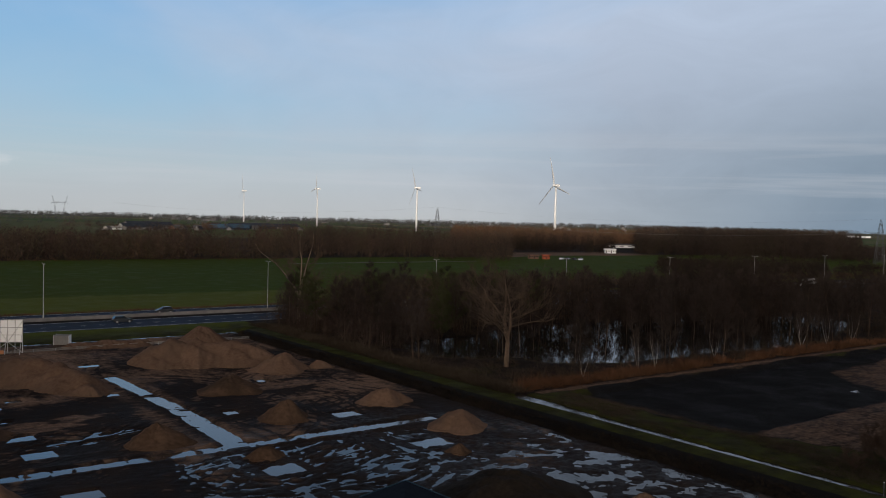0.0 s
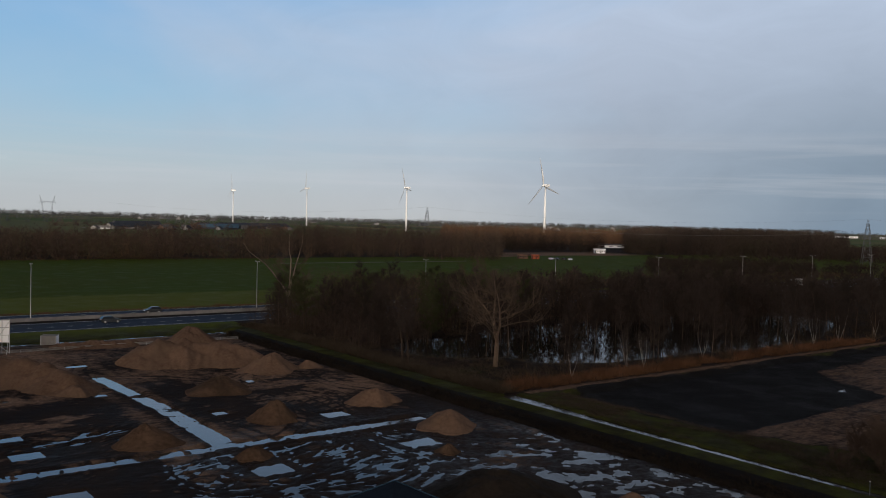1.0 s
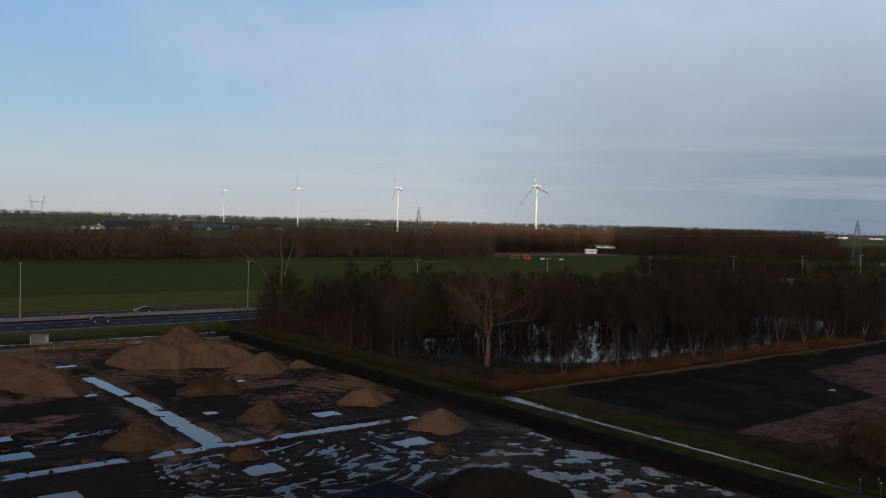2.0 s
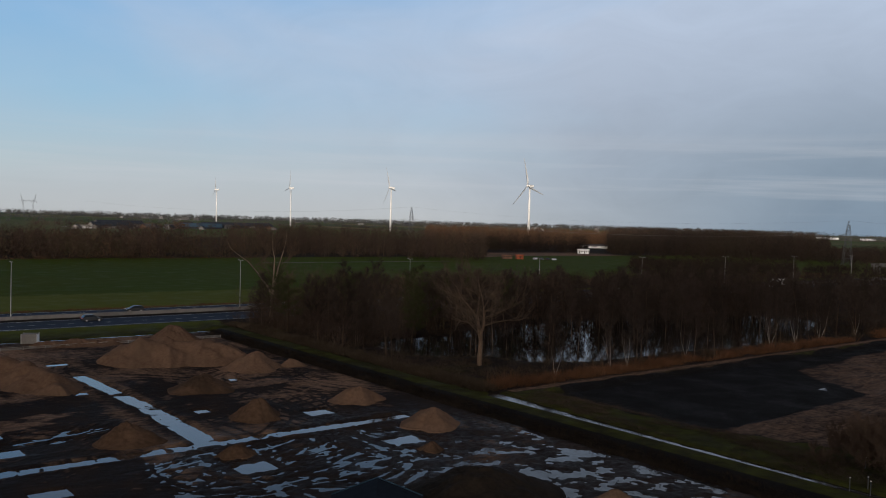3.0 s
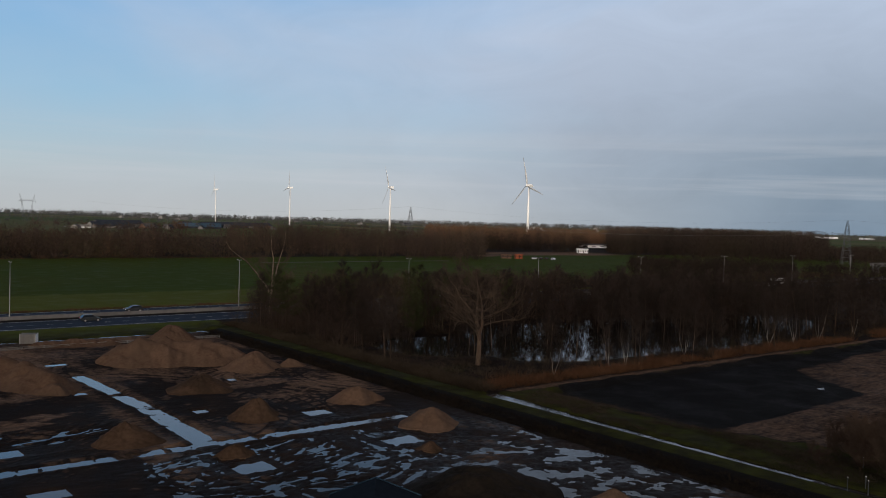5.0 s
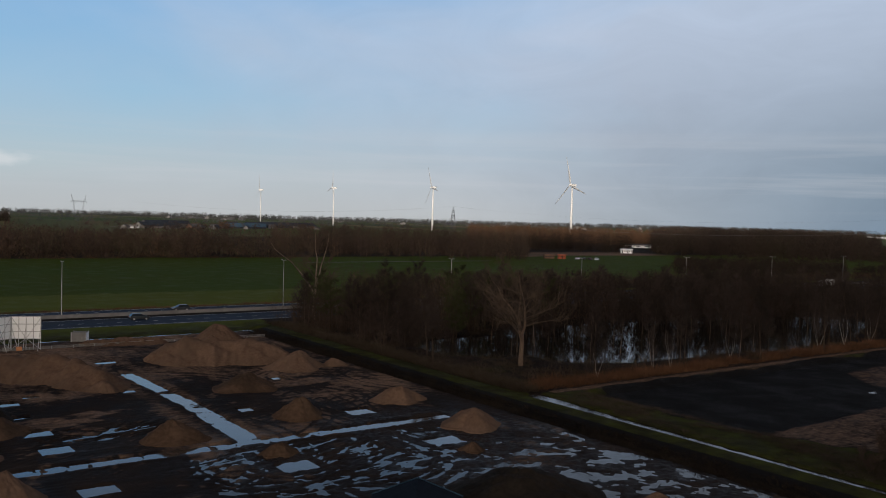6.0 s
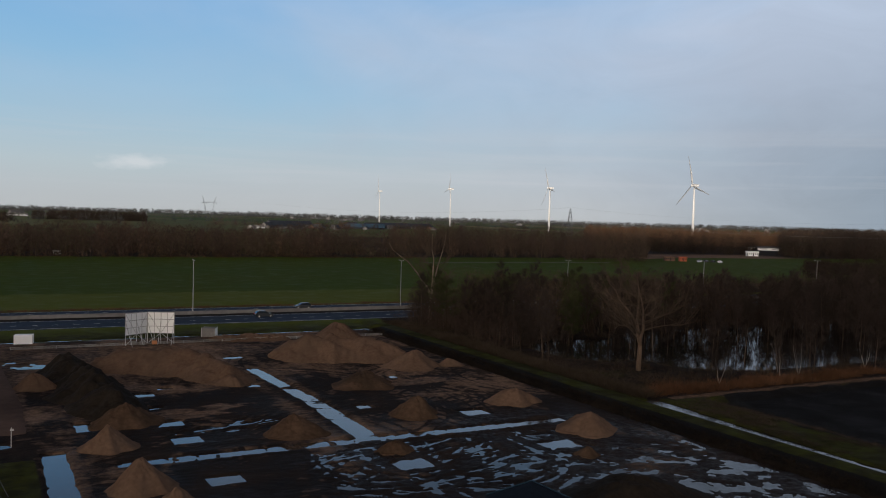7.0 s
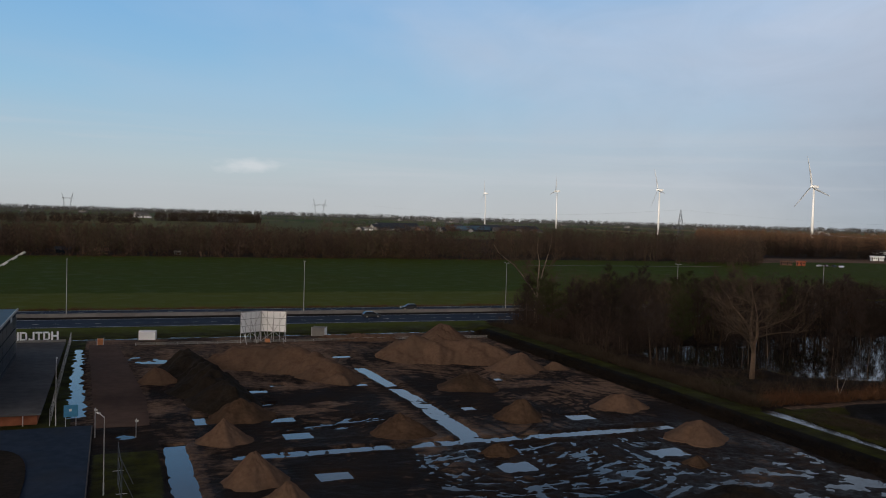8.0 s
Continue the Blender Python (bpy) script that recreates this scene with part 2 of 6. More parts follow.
M_PAINT = grainy("road_paint", (0.45, 0.46, 0.46), (0.7, 0.7, 0.68), 3.0, 0.6)
M_CONCRETE = grainy("concrete", (0.16, 0.15, 0.14), (0.30, 0.29, 0.27), 1.5, 0.85, stain=(0.12, 0.11, 0.10))
M_BARRIER = grainy("barrier_concrete", (0.13, 0.126, 0.122), (0.21, 0.203, 0.195), 0.9, 0.9, stain=(0.095, 0.09, 0.088))
M_KERB = grainy("kerb_stone", (0.09, 0.088, 0.085), (0.17, 0.165, 0.16), 1.5, 0.9)
M_GALV = grainy("galvanised_steel", (0.34, 0.34, 0.33), (0.50, 0.49, 0.47), 3.0, 0.5, metal=0.2)
M_WHITE = grainy("white_coating", (0.58, 0.58, 0.57), (0.70, 0.70, 0.69), 0.5, 0.45)
M_PANEL = grainy("white_panel", (0.84, 0.84, 0.835), (0.90, 0.90, 0.895), 0.8, 0.6, stain=(0.76, 0.755, 0.74))
M_BARK = grainy("bark", (0.042, 0.029, 0.021), (0.090, 0.062, 0.043), 2.5, 0.95, by_object=0.5)
M_PALEBARK = grainy("pale_bark", (0.078, 0.054, 0.039), (0.150, 0.105, 0.075), 2.5, 0.9, by_object=0.3)
# pale bark, lightened in colour for light falling on the motorway poplar
M_LITBARK = grainy("lit_grey_bark", (0.14, 0.105, 0.078), (0.27, 0.21, 0.158), 2.0, 0.9)
M_BIRCH = grainy("birch_bark", (0.17, 0.15, 0.125), (0.31, 0.28, 0.24), 2.0, 0.85, stain=(0.12, 0.10, 0.09))
M_TWIG = grainy("twigs", (0.028, 0.021, 0.0175), (0.064, 0.048, 0.040), 0.5, 0.95, by_object=0.5)
M_PALETWIG = grainy("pale_twigs", (0.050, 0.035, 0.025), (0.104, 0.074, 0.052), 0.5, 0.95)


def crown_material(name, stops):
    """Bare crowns that differ from tree to tree: the tone attribute picks the hue, grain and light and dark twigs lie over it."""
    m, nt, b = material(name, 0.95, 0.0, 0.03)
    tone = nt.nodes.new("ShaderNodeAttribute")
    tone.attribute_name = "tone"
    col = ramp(nt, tone.outputs["Fac"], stops)
    fine = noise_tex(nt, world_coord(nt), 0.35, 4.0, 0.6)
    col = mixer(nt, 1.0, col, ramp(nt, fine, [(0.3, 0.75), (0.7, 1.25)]), "MULTIPLY")
    rnd_i = nt.nodes.new("ShaderNodeNewGeometry").outputs["Random Per Island"]
    col = mixer(nt, math_node(nt, "MULTIPLY", rnd_i, 0.45), col, (0.014, 0.011, 0.009))
    nt.links.new(col, b.inputs["Base Color"])
    return m


M_FARTWIG = crown_material("far_twigs", [(0.0, (0.036, 0.030, 0.026)), (0.3, (0.070, 0.050, 0.040)), (0.6, (0.096, 0.062, 0.046)), (0.8, (0.086, 0.074, 0.044)), (1.0, (0.130, 0.082, 0.052))])
# rusty brush; also warm sunlight put into the colour of far woods
M_RUSTLITTWIG = crown_material("rusty_sunlit_twigs", [(0.0, (0.070, 0.042, 0.028)), (0.5, (0.110, 0.062, 0.036)), (1.0, (0.150, 0.088, 0.050))])
# darker copy of far_twigs; shade on the right-hand woods is put into it
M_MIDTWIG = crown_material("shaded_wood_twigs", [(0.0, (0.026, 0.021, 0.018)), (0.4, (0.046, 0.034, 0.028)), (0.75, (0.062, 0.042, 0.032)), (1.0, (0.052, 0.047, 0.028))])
# darkest copy, for the wet wood and for far copses toned as shaded
M_WOODTWIG = crown_material("dark_wood_twigs", [(0.0, (0.019, 0.015, 0.0125)), (0.45, (0.034, 0.0245, 0.0195)), (0.8, (0.045, 0.030, 0.022)), (1.0, (0.032, 0.030, 0.017))])
M_REED = grainy("dry_reed", (0.074, 0.036, 0.020), (0.175, 0.088, 0.047), 0.4, 0.9, by_island=0.5)
M_BRUSH = grainy("brush", (0.033, 0.026, 0.019), (0.090, 0.066, 0.045), 0.5, 0.95, by_island=0.6)
M_DARKBRUSH = grainy("dark_brush", (0.013, 0.010, 0.008), (0.036, 0.027, 0.019), 0.5, 0.95, by_island=0.5)
M_BROWNTWIG = grainy("brown_twigs", (0.050, 0.034, 0.025), (0.098, 0.066, 0.047), 0.5, 0.95, by_object=0.4)
M_GREENTWIG = grainy("evergreen_sprays", (0.030, 0.034, 0.015), (0.074, 0.078, 0.034), 0.5, 0.95, by_object=0.4)
# blue-grey distance haze is mixed into these crown colours
M_HAZEHEDGE = crown_material("hazed_far_hedge", [(0.0, (0.060, 0.066, 0.070)), (0.5, (0.082, 0.084, 0.082)), (1.0, (0.105, 0.100, 0.088))])
M_STEEL_DARK = grainy("dark_steel", (0.05, 0.055, 0.06), (0.10, 0.105, 0.11), 2.0, 0.6, metal=0.3)
M_BRICK = grainy("brick", (0.16, 0.055, 0.03), (0.26, 0.10, 0.055), 1.5, 0.9)
M_FARBRICK = grainy("weathered_brick", (0.10, 0.062, 0.045), (0.17, 0.105, 0.075), 0.5, 0.9)
M_LATTICE = grainy("weathered_lattice", (0.08, 0.085, 0.09), (0.14, 0.145, 0.15), 1.0, 0.7)
M_SHED = grainy("dark_blue_boards", (0.006, 0.009, 0.014), (0.014, 0.019, 0.028), 1.5, 0.8, spec=0.02)
M_ROOF_DARK = grainy("dark_roof", (0.018, 0.022, 0.030), (0.040, 0.046, 0.058), 1.2, 0.7)
M_ROOF_GREY = grainy("grey_roof_felt", (0.066, 0.064, 0.066), (0.12, 0.115, 0.115), 0.8, 0.85, stain=(0.04, 0.04, 0.042))
M_ORANGE = grainy("orange_paint", (0.46, 0.19, 0.08), (0.58, 0.26, 0.12), 2.0, 0.6)
M_REDCABIN = grainy("orange_red_paint", (0.24, 0.07, 0.035), (0.32, 0.10, 0.05), 1.0, 0.6)
M_BLUE = grainy("blue_sign", (0.05, 0.19, 0.33), (0.08, 0.26, 0.42), 2.0, 0.5)
M_SHEDTRIM = grainy("dark_blue_trim", (0.012, 0.030, 0.050), (0.022, 0.050, 0.080), 2.0, 0.7)
M_BLACK = grainy("black_rubber", (0.010, 0.010, 0.010), (0.022, 0.022, 0.022), 4.0, 0.8)
M_CAR_GREY = grainy("grey_car_paint", (0.06, 0.065, 0.07), (0.10, 0.105, 0.11), 1.0, 0.25, metal=0.5)
M_GLASS, _nt, _b = material("dark_glass", 0.06, 0.0, 0.5)
_b.inputs["Base Color"].default_value = (0.012, 0.016, 0.020, 1)
# turbine white turned grey: the blades' shaded side is put into the colour
M_BLADE = grainy("shaded_blade_coating", (0.34, 0.35, 0.36), (0.44, 0.45, 0.46), 0.5, 0.5)
# on the office roof this blue stands in for mirrored sky
M_ROOF_BLUE = grainy("blue_roof_sheet", (0.030, 0.062, 0.095), (0.048, 0.088, 0.130), 0.8, 0.45, stain=(0.024, 0.045, 0.070))
M_DULLGLASS = grainy("dull_blue_glass", (0.010, 0.018, 0.030), (0.018, 0.030, 0.046), 0.6, 0.35, spec=0.3)
M_LAMPGLASS = grainy("lamp_lens", (0.5, 0.5, 0.5), (0.65, 0.65, 0.65), 2.0, 0.3)
M_REDLAMP = grainy("red_lens", (0.25, 0.01, 0.01), (0.35, 0.02, 0.02), 2.0, 0.3)

# ---- mesh helpers ----


def mesh_object(name, verts, faces, mat, parent=None, label="", smooth=False):
    me = bpy.data.meshes.new(name)
    me.from_pydata([tuple(v) for v in verts], [], faces)
    if mat:
        me.materials.append(mat)
    if smooth:
        me.polygons.foreach_set("use_smooth", [True] * len(me.polygons))
    me.update()
    ob = new(name, me)
    if parent:
        ob.parent = parent
    if label:
        ob["label"] = label
    return ob


def part(name, bm, mat, parent=None, label="", smooth=False):
    """Links a bmesh as one mesh object, under a thing or a part where one is given."""
    bmesh.ops.recalc_face_normals(bm, faces=bm.faces)
    me = bpy.data.meshes.new(name)
    bm.to_mesh(me)
    bm.free()
    me.materials.append(mat)
    if smooth:
        me.polygons.foreach_set("use_smooth", [True] * len(me.polygons))
    ob = new(name, me)
    if parent:
        ob.parent = parent
    if label:
        ob["label"] = label
    return ob


def add_box(bm, c, s, bevel=0.0, rot=None):
    """A box with centre c and full sizes s."""
    m = Matrix.Translation(c) @ (rot or Matrix()) @ Matrix.Diagonal((*s, 1))
    made = bmesh.ops.create_cube(bm, size=1.0, matrix=m)
    if bevel:
        edges = list({e for v in made["verts"] for e in v.link_edges})
        bmesh.ops.bevel(bm, geom=edges, offset=bevel, segments=2, affect="EDGES", profile=0.5)
    return made


def add_bar(bm, a, b, r0, r1=None, sides=6):
    """A round bar from a to b, tapering from r0 to r1."""
    a, b = Vector(a), Vector(b)
    d = b - a
    m = Matrix.Translation((a + b) / 2) @ d.to_track_quat("Z", "Y").to_matrix().to_4x4()
    bmesh.ops.create_cone(bm, cap_ends=True, segments=sides, radius1=r0, radius2=r1 if r1 is not None else r0, depth=d.length, matrix=m)


def thing(name, x, y, z=0.0, rz=0.0, label="", category="", group="", kind=""):
    ob = new(name)
    ob.matrix_basis = pose(x, y, z, 0, 0, rz)
    return tagged(ob, label, category, group, kind)


def box_bm(c, s, bevel=0.0):
    bm = bmesh.new()
    add_box(bm, c, s, bevel)
    return bm


# ---- relief of the ground ----
_rng = np.random.RandomState(7)
_LATTICE = _rng.rand(256, 256)


def value_noise(x, y):
    xi, yi = np.floor(x).astype(int), np.floor(y).astype(int)
    fx, fy = x - xi, y - yi
    fx, fy = fx * fx * (3 - 2 * fx), fy * fy * (3 - 2 * fy)
    g = lambda i, j: _LATTICE[(xi + i) % 256, (yi + j) % 256]
    return (g(0, 0) * (1 - fx) + g(1, 0) * fx) * (1 - fy) + (g(0, 1) * (1 - fx) + g(1, 1) * fx) * fy


def fbm(x, y, octaves=4):
    total, amp, norm = 0.0, 1.0, 0.0
    for i in range(octaves):
        total = total + amp * value_noise(x * 2 ** i + 17.3 * i, y * 2 ** i + 9.1 * i)
        norm += amp
        amp *= 0.5
    return total / norm - 0.5


def smooth(a, b, x):
    t = np.clip((x - a) / (b - a), 0, 1)
    return t * t * (3 - 2 * t)


def box_in(x, y, x0, x1, y0, y1, soft):
    """1 inside the rectangle, falling to 0 over soft metres outside it."""
    d = np.maximum(np.maximum(x0 - x, x - x1), np.maximum(y0 - y, y - y1))
    return 1 - smooth(0, soft, d)


WATER = -0.14
# dug pits filled with rain: x, y, width, length, depth
PITS = [(18.9, 118.6, 2.6, 2.4), (22.3, 121.9, 2.0, 1.7), (19.3, 101.9, 2.9, 2.3), (19.6, 93.9, 3.0, 2.6), (19.0, 110.2, 2.1, 1.1),
        (20.0, 78.4, 3.2, 2.8), (38.3, 76.4, 3.6, 3.0), (55.8, 94.0, 3.6, 3.2), (56.9, 77.0, 4.2, 3.0), (56.4, 119.7, 2.0, 1.6),
        (34.2, 120.1, 1.6, 1.8), (43.7, 101.9, 1.8, 2.6), (37.4, 144.3, 3.2, 2.6), (10.2, 103.3, 2.0, 4.4)]


_track_rnd = random.Random(77)
TRACKS = []      # wheel tracks: a bend (centre, radius, from, to in degrees) each
for _ in range(20):
    cx, cy = _track_rnd.uniform(16, 60), _track_rnd.uniform(60, 84)
    TRACKS.append((cx, cy, _track_rnd.uniform(5, 60), _track_rnd.uniform(0, 360), _track_rnd.uniform(15, 60)))
for _ in range(12):
    cx, cy = _track_rnd.uniform(16, 34), _track_rnd.uniform(90, 104)
    TRACKS.append((cx, cy, _track_rnd.uniform(20, 80), _track_rnd.uniform(0, 360), _track_rnd.uniform(10, 30)))
for _ in range(16):
    cx, cy = _track_rnd.uniform(42, 68), _track_rnd.uniform(92, 130)
    TRACKS.append((cx, cy, _track_rnd.uniform(4, 30), _track_rnd.uniform(0, 360), _track_rnd.uniform(30, 110)))
for _ in range(12):
    cx, cy = _track_rnd.uniform(50, 70), _track_rnd.uniform(45, 74)
    TRACKS.append((cx, cy, _track_rnd.uniform(15, 70), _track_rnd.uniform(0, 360), _track_rnd.uniform(10, 35)))

# the lorry route across the ditch and the hauling lanes beside it
TRACKS += [(52.1, 86.0, 400, 0, 2.6), (53.9, 85.0, 400, 1.5, 2.2), (55.6, 92.0, 300, -6, 3.2), (47.0, 80.0, 300, 136, 1.7), (42.0, 79.6, 250, 90, 1.8), (41.0, 83.2, 250, 93, 1.6), (45.0, 77.2, 200, 78, 2.2),
           (31.0, 95.5, 200, 135, 2.6), (28.5, 97.0, 150, 128, 3.2), (33.0, 71.5, 16, 250, 70), (31.0, 74.0, 12, 300, 60), (34.0, 69.5, 22, 262, 50), (60.5, 108.0, 9, 20, 120), (61.0, 108.5, 6.5, 40, 130)]


def wheel_tracks(x, y):
    """Depth from 0 to 1 of the ruts left by lorries."""
    out = np.zeros_like(x, dtype=float)
    zone = (x > 8) & (x < 72) & (y > 40) & (y < 150)
    px, py = x[zone], y[zone]
    if not px.size:
        return out
    wob = 0.5 * fbm(px * 0.35 + 50, py * 0.35, 2)
    best = np.zeros_like(px)
    for cx, cy, radius, mid, span in TRACKS:
        ox, oy = cx - radius * math.cos(radians(mid)), cy - radius * math.sin(radians(mid))
        dx, dy = px - ox, py - oy
        dist = np.hypot(dx, dy) + wob
        near = np.abs(dist - radius) < 2.0
        ang = np.degrees(np.arctan2(dy[near], dx[near]))
        off = np.abs((ang - mid + 180) % 360 - 180)
        arc = 1 - smooth(span * 0.8, span, off)
        d = np.minimum(np.abs(dist[near] - radius - 0.95), np.abs(dist[near] - radius + 0.95))
        best[near] = np.maximum(best[near], (1 - smooth(0.12, 0.36, d)) * arc)
    out[zone] = best
    return out


def relief(x, y):
    """Height of the ground."""
    wob = 0.35 * fbm(x * 0.9, y * 0.9, 3)
    site = box_in(x, y, -3, 71.5, 35, 169, 2.0)
    z = site * (0.22 * fbm(x * 0.11, y * 0.11, 4) + 0.12 * fbm(x * 0.7, y * 0.7, 3)) + site * 0.02
    # ruts of lorries
    ruts = wheel_tracks(x, y)
    pick = smooth(-0.07, 0.07, fbm(x * 0.07 + 3, y * 0.07, 2))
    # turning lorries: arcs round one point, a fan across the middle, straight lanes to the east
    reach = np.hypot(x - 43, y - 79)
    turning = fbm(reach * 2.4, np.arctan2(y - 79, 43 - x) * 2.2, 4)
    fan = fbm((0.95 * y - 0.32 * x) * 2.4 + 40, (0.95 * x + 0.32 * y) * 0.2, 4)
    straight = fbm(x * 2.4 + 80, y * 0.22, 4)
    w_fan = np.maximum(box_in(x, y, 38, 49, 72, 86, 3), (y > 87) * 1.0)
    w_east = smooth(48.5, 51.5, x) * (0.35 + 0.65 * pick) * (y < 87)
    lanes = turning * (1 - w_fan) * (1 - w_east) + fan * w_fan * (1 - w_east) + straight * w_east
    streaky = np.clip(box_in(x, y, 31, 60, 63, 83, 5) + 0.9 * box_in(x, y, 18.5, 34, 96.5, 101, 2), 0, 1)
    z = z * (1 - 0.7 * streaky) + streaky * (-0.042 + 0.34 * lanes + 0.30 * fbm(x * 0.6 + 11, y * 0.9, 5)) - ruts * (0.03 + 0.085 * (0.75 + 1.6 * fbm(x * 0.45 + 60, y * 0.45, 3)) * np.maximum(streaky, 0.8 * box_in(x, y, 47, 58, 66, 90, 2)))
    sloppy = np.maximum(box_in(x, y, 55, 71.6, 40, 67, 4), 0.85 * box_in(x, y, 58, 71.6, 60, 73, 3))
    z = z * (1 - sloppy) + sloppy * (-0.082 + 0.50 * fbm((x - 0.6 * y) * 0.42 + 5, (0.6 * x + y) * 0.60, 5) + 0.20 * fbm(x * 1.6, y * 1.6, 3) - 0.13 * np.exp(-(((x - 58.8) / 3.4) ** 2 + ((y - 56.0) / 3.8) ** 2)) - 0.09 * np.exp(-(((x - 69.4) / 2.0) ** 2 + ((y - 60.8) / 3.4) ** 2)))
    # the drained cross of ditches with low spoil beside it
    ragged_edge = 0.6 * fbm(x * 0.8 + 12, y * 0.8, 4)
    def trench(z, d, inside, half, depth, lip=0.14):
        z = z + inside * lip * np.exp(-((d - half - 0.8) / 0.5) ** 2) * (0.6 + fbm(x * 0.8 + 3, y * 0.8, 2))
        return z * (1 - inside * (1 - smooth(half - 0.15, half + 0.35, d + ragged_edge))) - inside * depth * (1 - smooth(half - 0.25, half + 0.25, d + ragged_edge))
    bars_x = smooth(0.14, 0.2, fbm(x * 1.1 + 31, y * 0.5, 3))
    bars_y = smooth(0.19, 0.24, fbm(y * 1.5 + 0.5 * x + 3, x * 0.25, 3))
    blocked = 0.55 + 0.45 * smooth(0.5, 1.1, np.abs(x - 29.6)) - 0.1 * box_in(x, y, 43, 51, 84, 90, 1)
    z = trench(z, np.abs(y - 86.8), box_in(x, y, 12, 64, 80, 93, 0.8), 1.05, 0.34 * (0.35 + 0.65 * blocked) * (1 - 0.75 * bars_x))
    z = trench(z, np.abs(x - np.interp(y, [88, 108, 133], [38.2, 38.7, 37.6])), box_in(x, y, 30, 46, 87, 133, 0.8), np.interp(y, [88, 106, 120], [1.35, 1.2, 1.0]), 0.34 * (0.35 + 0.65 * smooth(-0.22, -0.14, fbm(x * 0.1 + 8, y * 0.3, 2))) * (1 - 0.75 * bars_y))
    for px, py, w, l in PITS:
        k = box_in(x + wob * 0.5, y + wob * 0.6, px - w * 0.45, px + w * 0.45, py - l * 0.45, py + l * 0.45, 0.35)
        ring = box_in(x, y, px - w / 2 - 0.9, px + w / 2 + 0.9, py - l / 2 - 0.9, py + l / 2 + 0.9, 0.4) if px > 15 else 0 * x
        z = np.where(ring > 0.3, np.maximum(z, -0.09 + wob * 0.2), z)
        z = z * (1 - k) - 0.3 * k
    k = box_in(x + wob, y, 5.5, 7.1, 60, 93, 0.5)
    z = z * (1 - k) - 0.5 * k
    ragged = wob * 1.2 + 1.4 * fbm(x * 0.25, y * 0.9, 3) + 1.5 * fbm(x * 0.5 + 9, y * 2.2, 2)
    k = box_in(x + ragged, y, -5.6 + 0.02 * (161 - y), -4.9 + 0.033 * (161 - y), 108.5, 160.5, 0.6)
    z = z * (1 - k) - 0.35 * k
    k = box_in(x, y, 3.0, 8.2, 144, 151, 1.5)
    z = z - 0.25 * k * (0.4 + fbm(x * 0.5, y * 0.5, 3))
    z = z - 0.30 * np.exp(-(((x - 1.4) / 1.5) ** 2 + ((y - 98.0) / 1.3) ** 2)) * (0.9 + 1.2 * fbm(x * 0.9, y * 0.9, 3))
    # dyke and canal along the east side
    z = np.where(x > 71, z + 0.55 * smooth(74.5, 77, x) * (1 - smooth(79.5, 81.2, x)) * (1 - smooth(180, 186, y)), z)
    canal = (1 - smooth(0.55 + 0.75 * smooth(58, 82, y), 1.35 + 0.6 * smooth(58, 82, y), np.abs(x - 82.3 + 0.8 * wob) - 0.5 * smooth(78, 88, y))) * (1 - smooth(90, 93, y))
    z = z - canal * 0.75
    z = z - 0.4 * (1 - smooth(0.7, 1.6, np.abs(x - 74.0 + wob))) * box_in(x, y, 70, 78, 30, 172, 2)
    # flooded wood
    flood = (1 - smooth(0.75, 1.05, ((x - 155) / np.where(x < 155, 64, 80)) ** 2 + ((y - 127) / 26) ** 2 + 0.7 * fbm(x * 0.05, y * 0.05, 3))) * smooth(91, 96, x + 4 * wob)
    z = z - 0.9 * flood
    # long drained basin
    pit = box_in(x + 5 * wob, y + 5 * wob, 93, 400, 62, 88, 2.5)
    z = z - 0.9 * pit + 0.25 * pit * (fbm(x * 0.2, y * 0.2, 3) + 0.5)
    # ditch at the foot of the verge
    z = z - 0.55 * (1 - smooth(0.5, 1.3, np.abs(y - 172.0 + wob))) * (x < 80)
    # the motorway on a low bank
    z = z + 0.25 * smooth(178, 186, y) * (1 - smooth(217, 222, y))
    return z


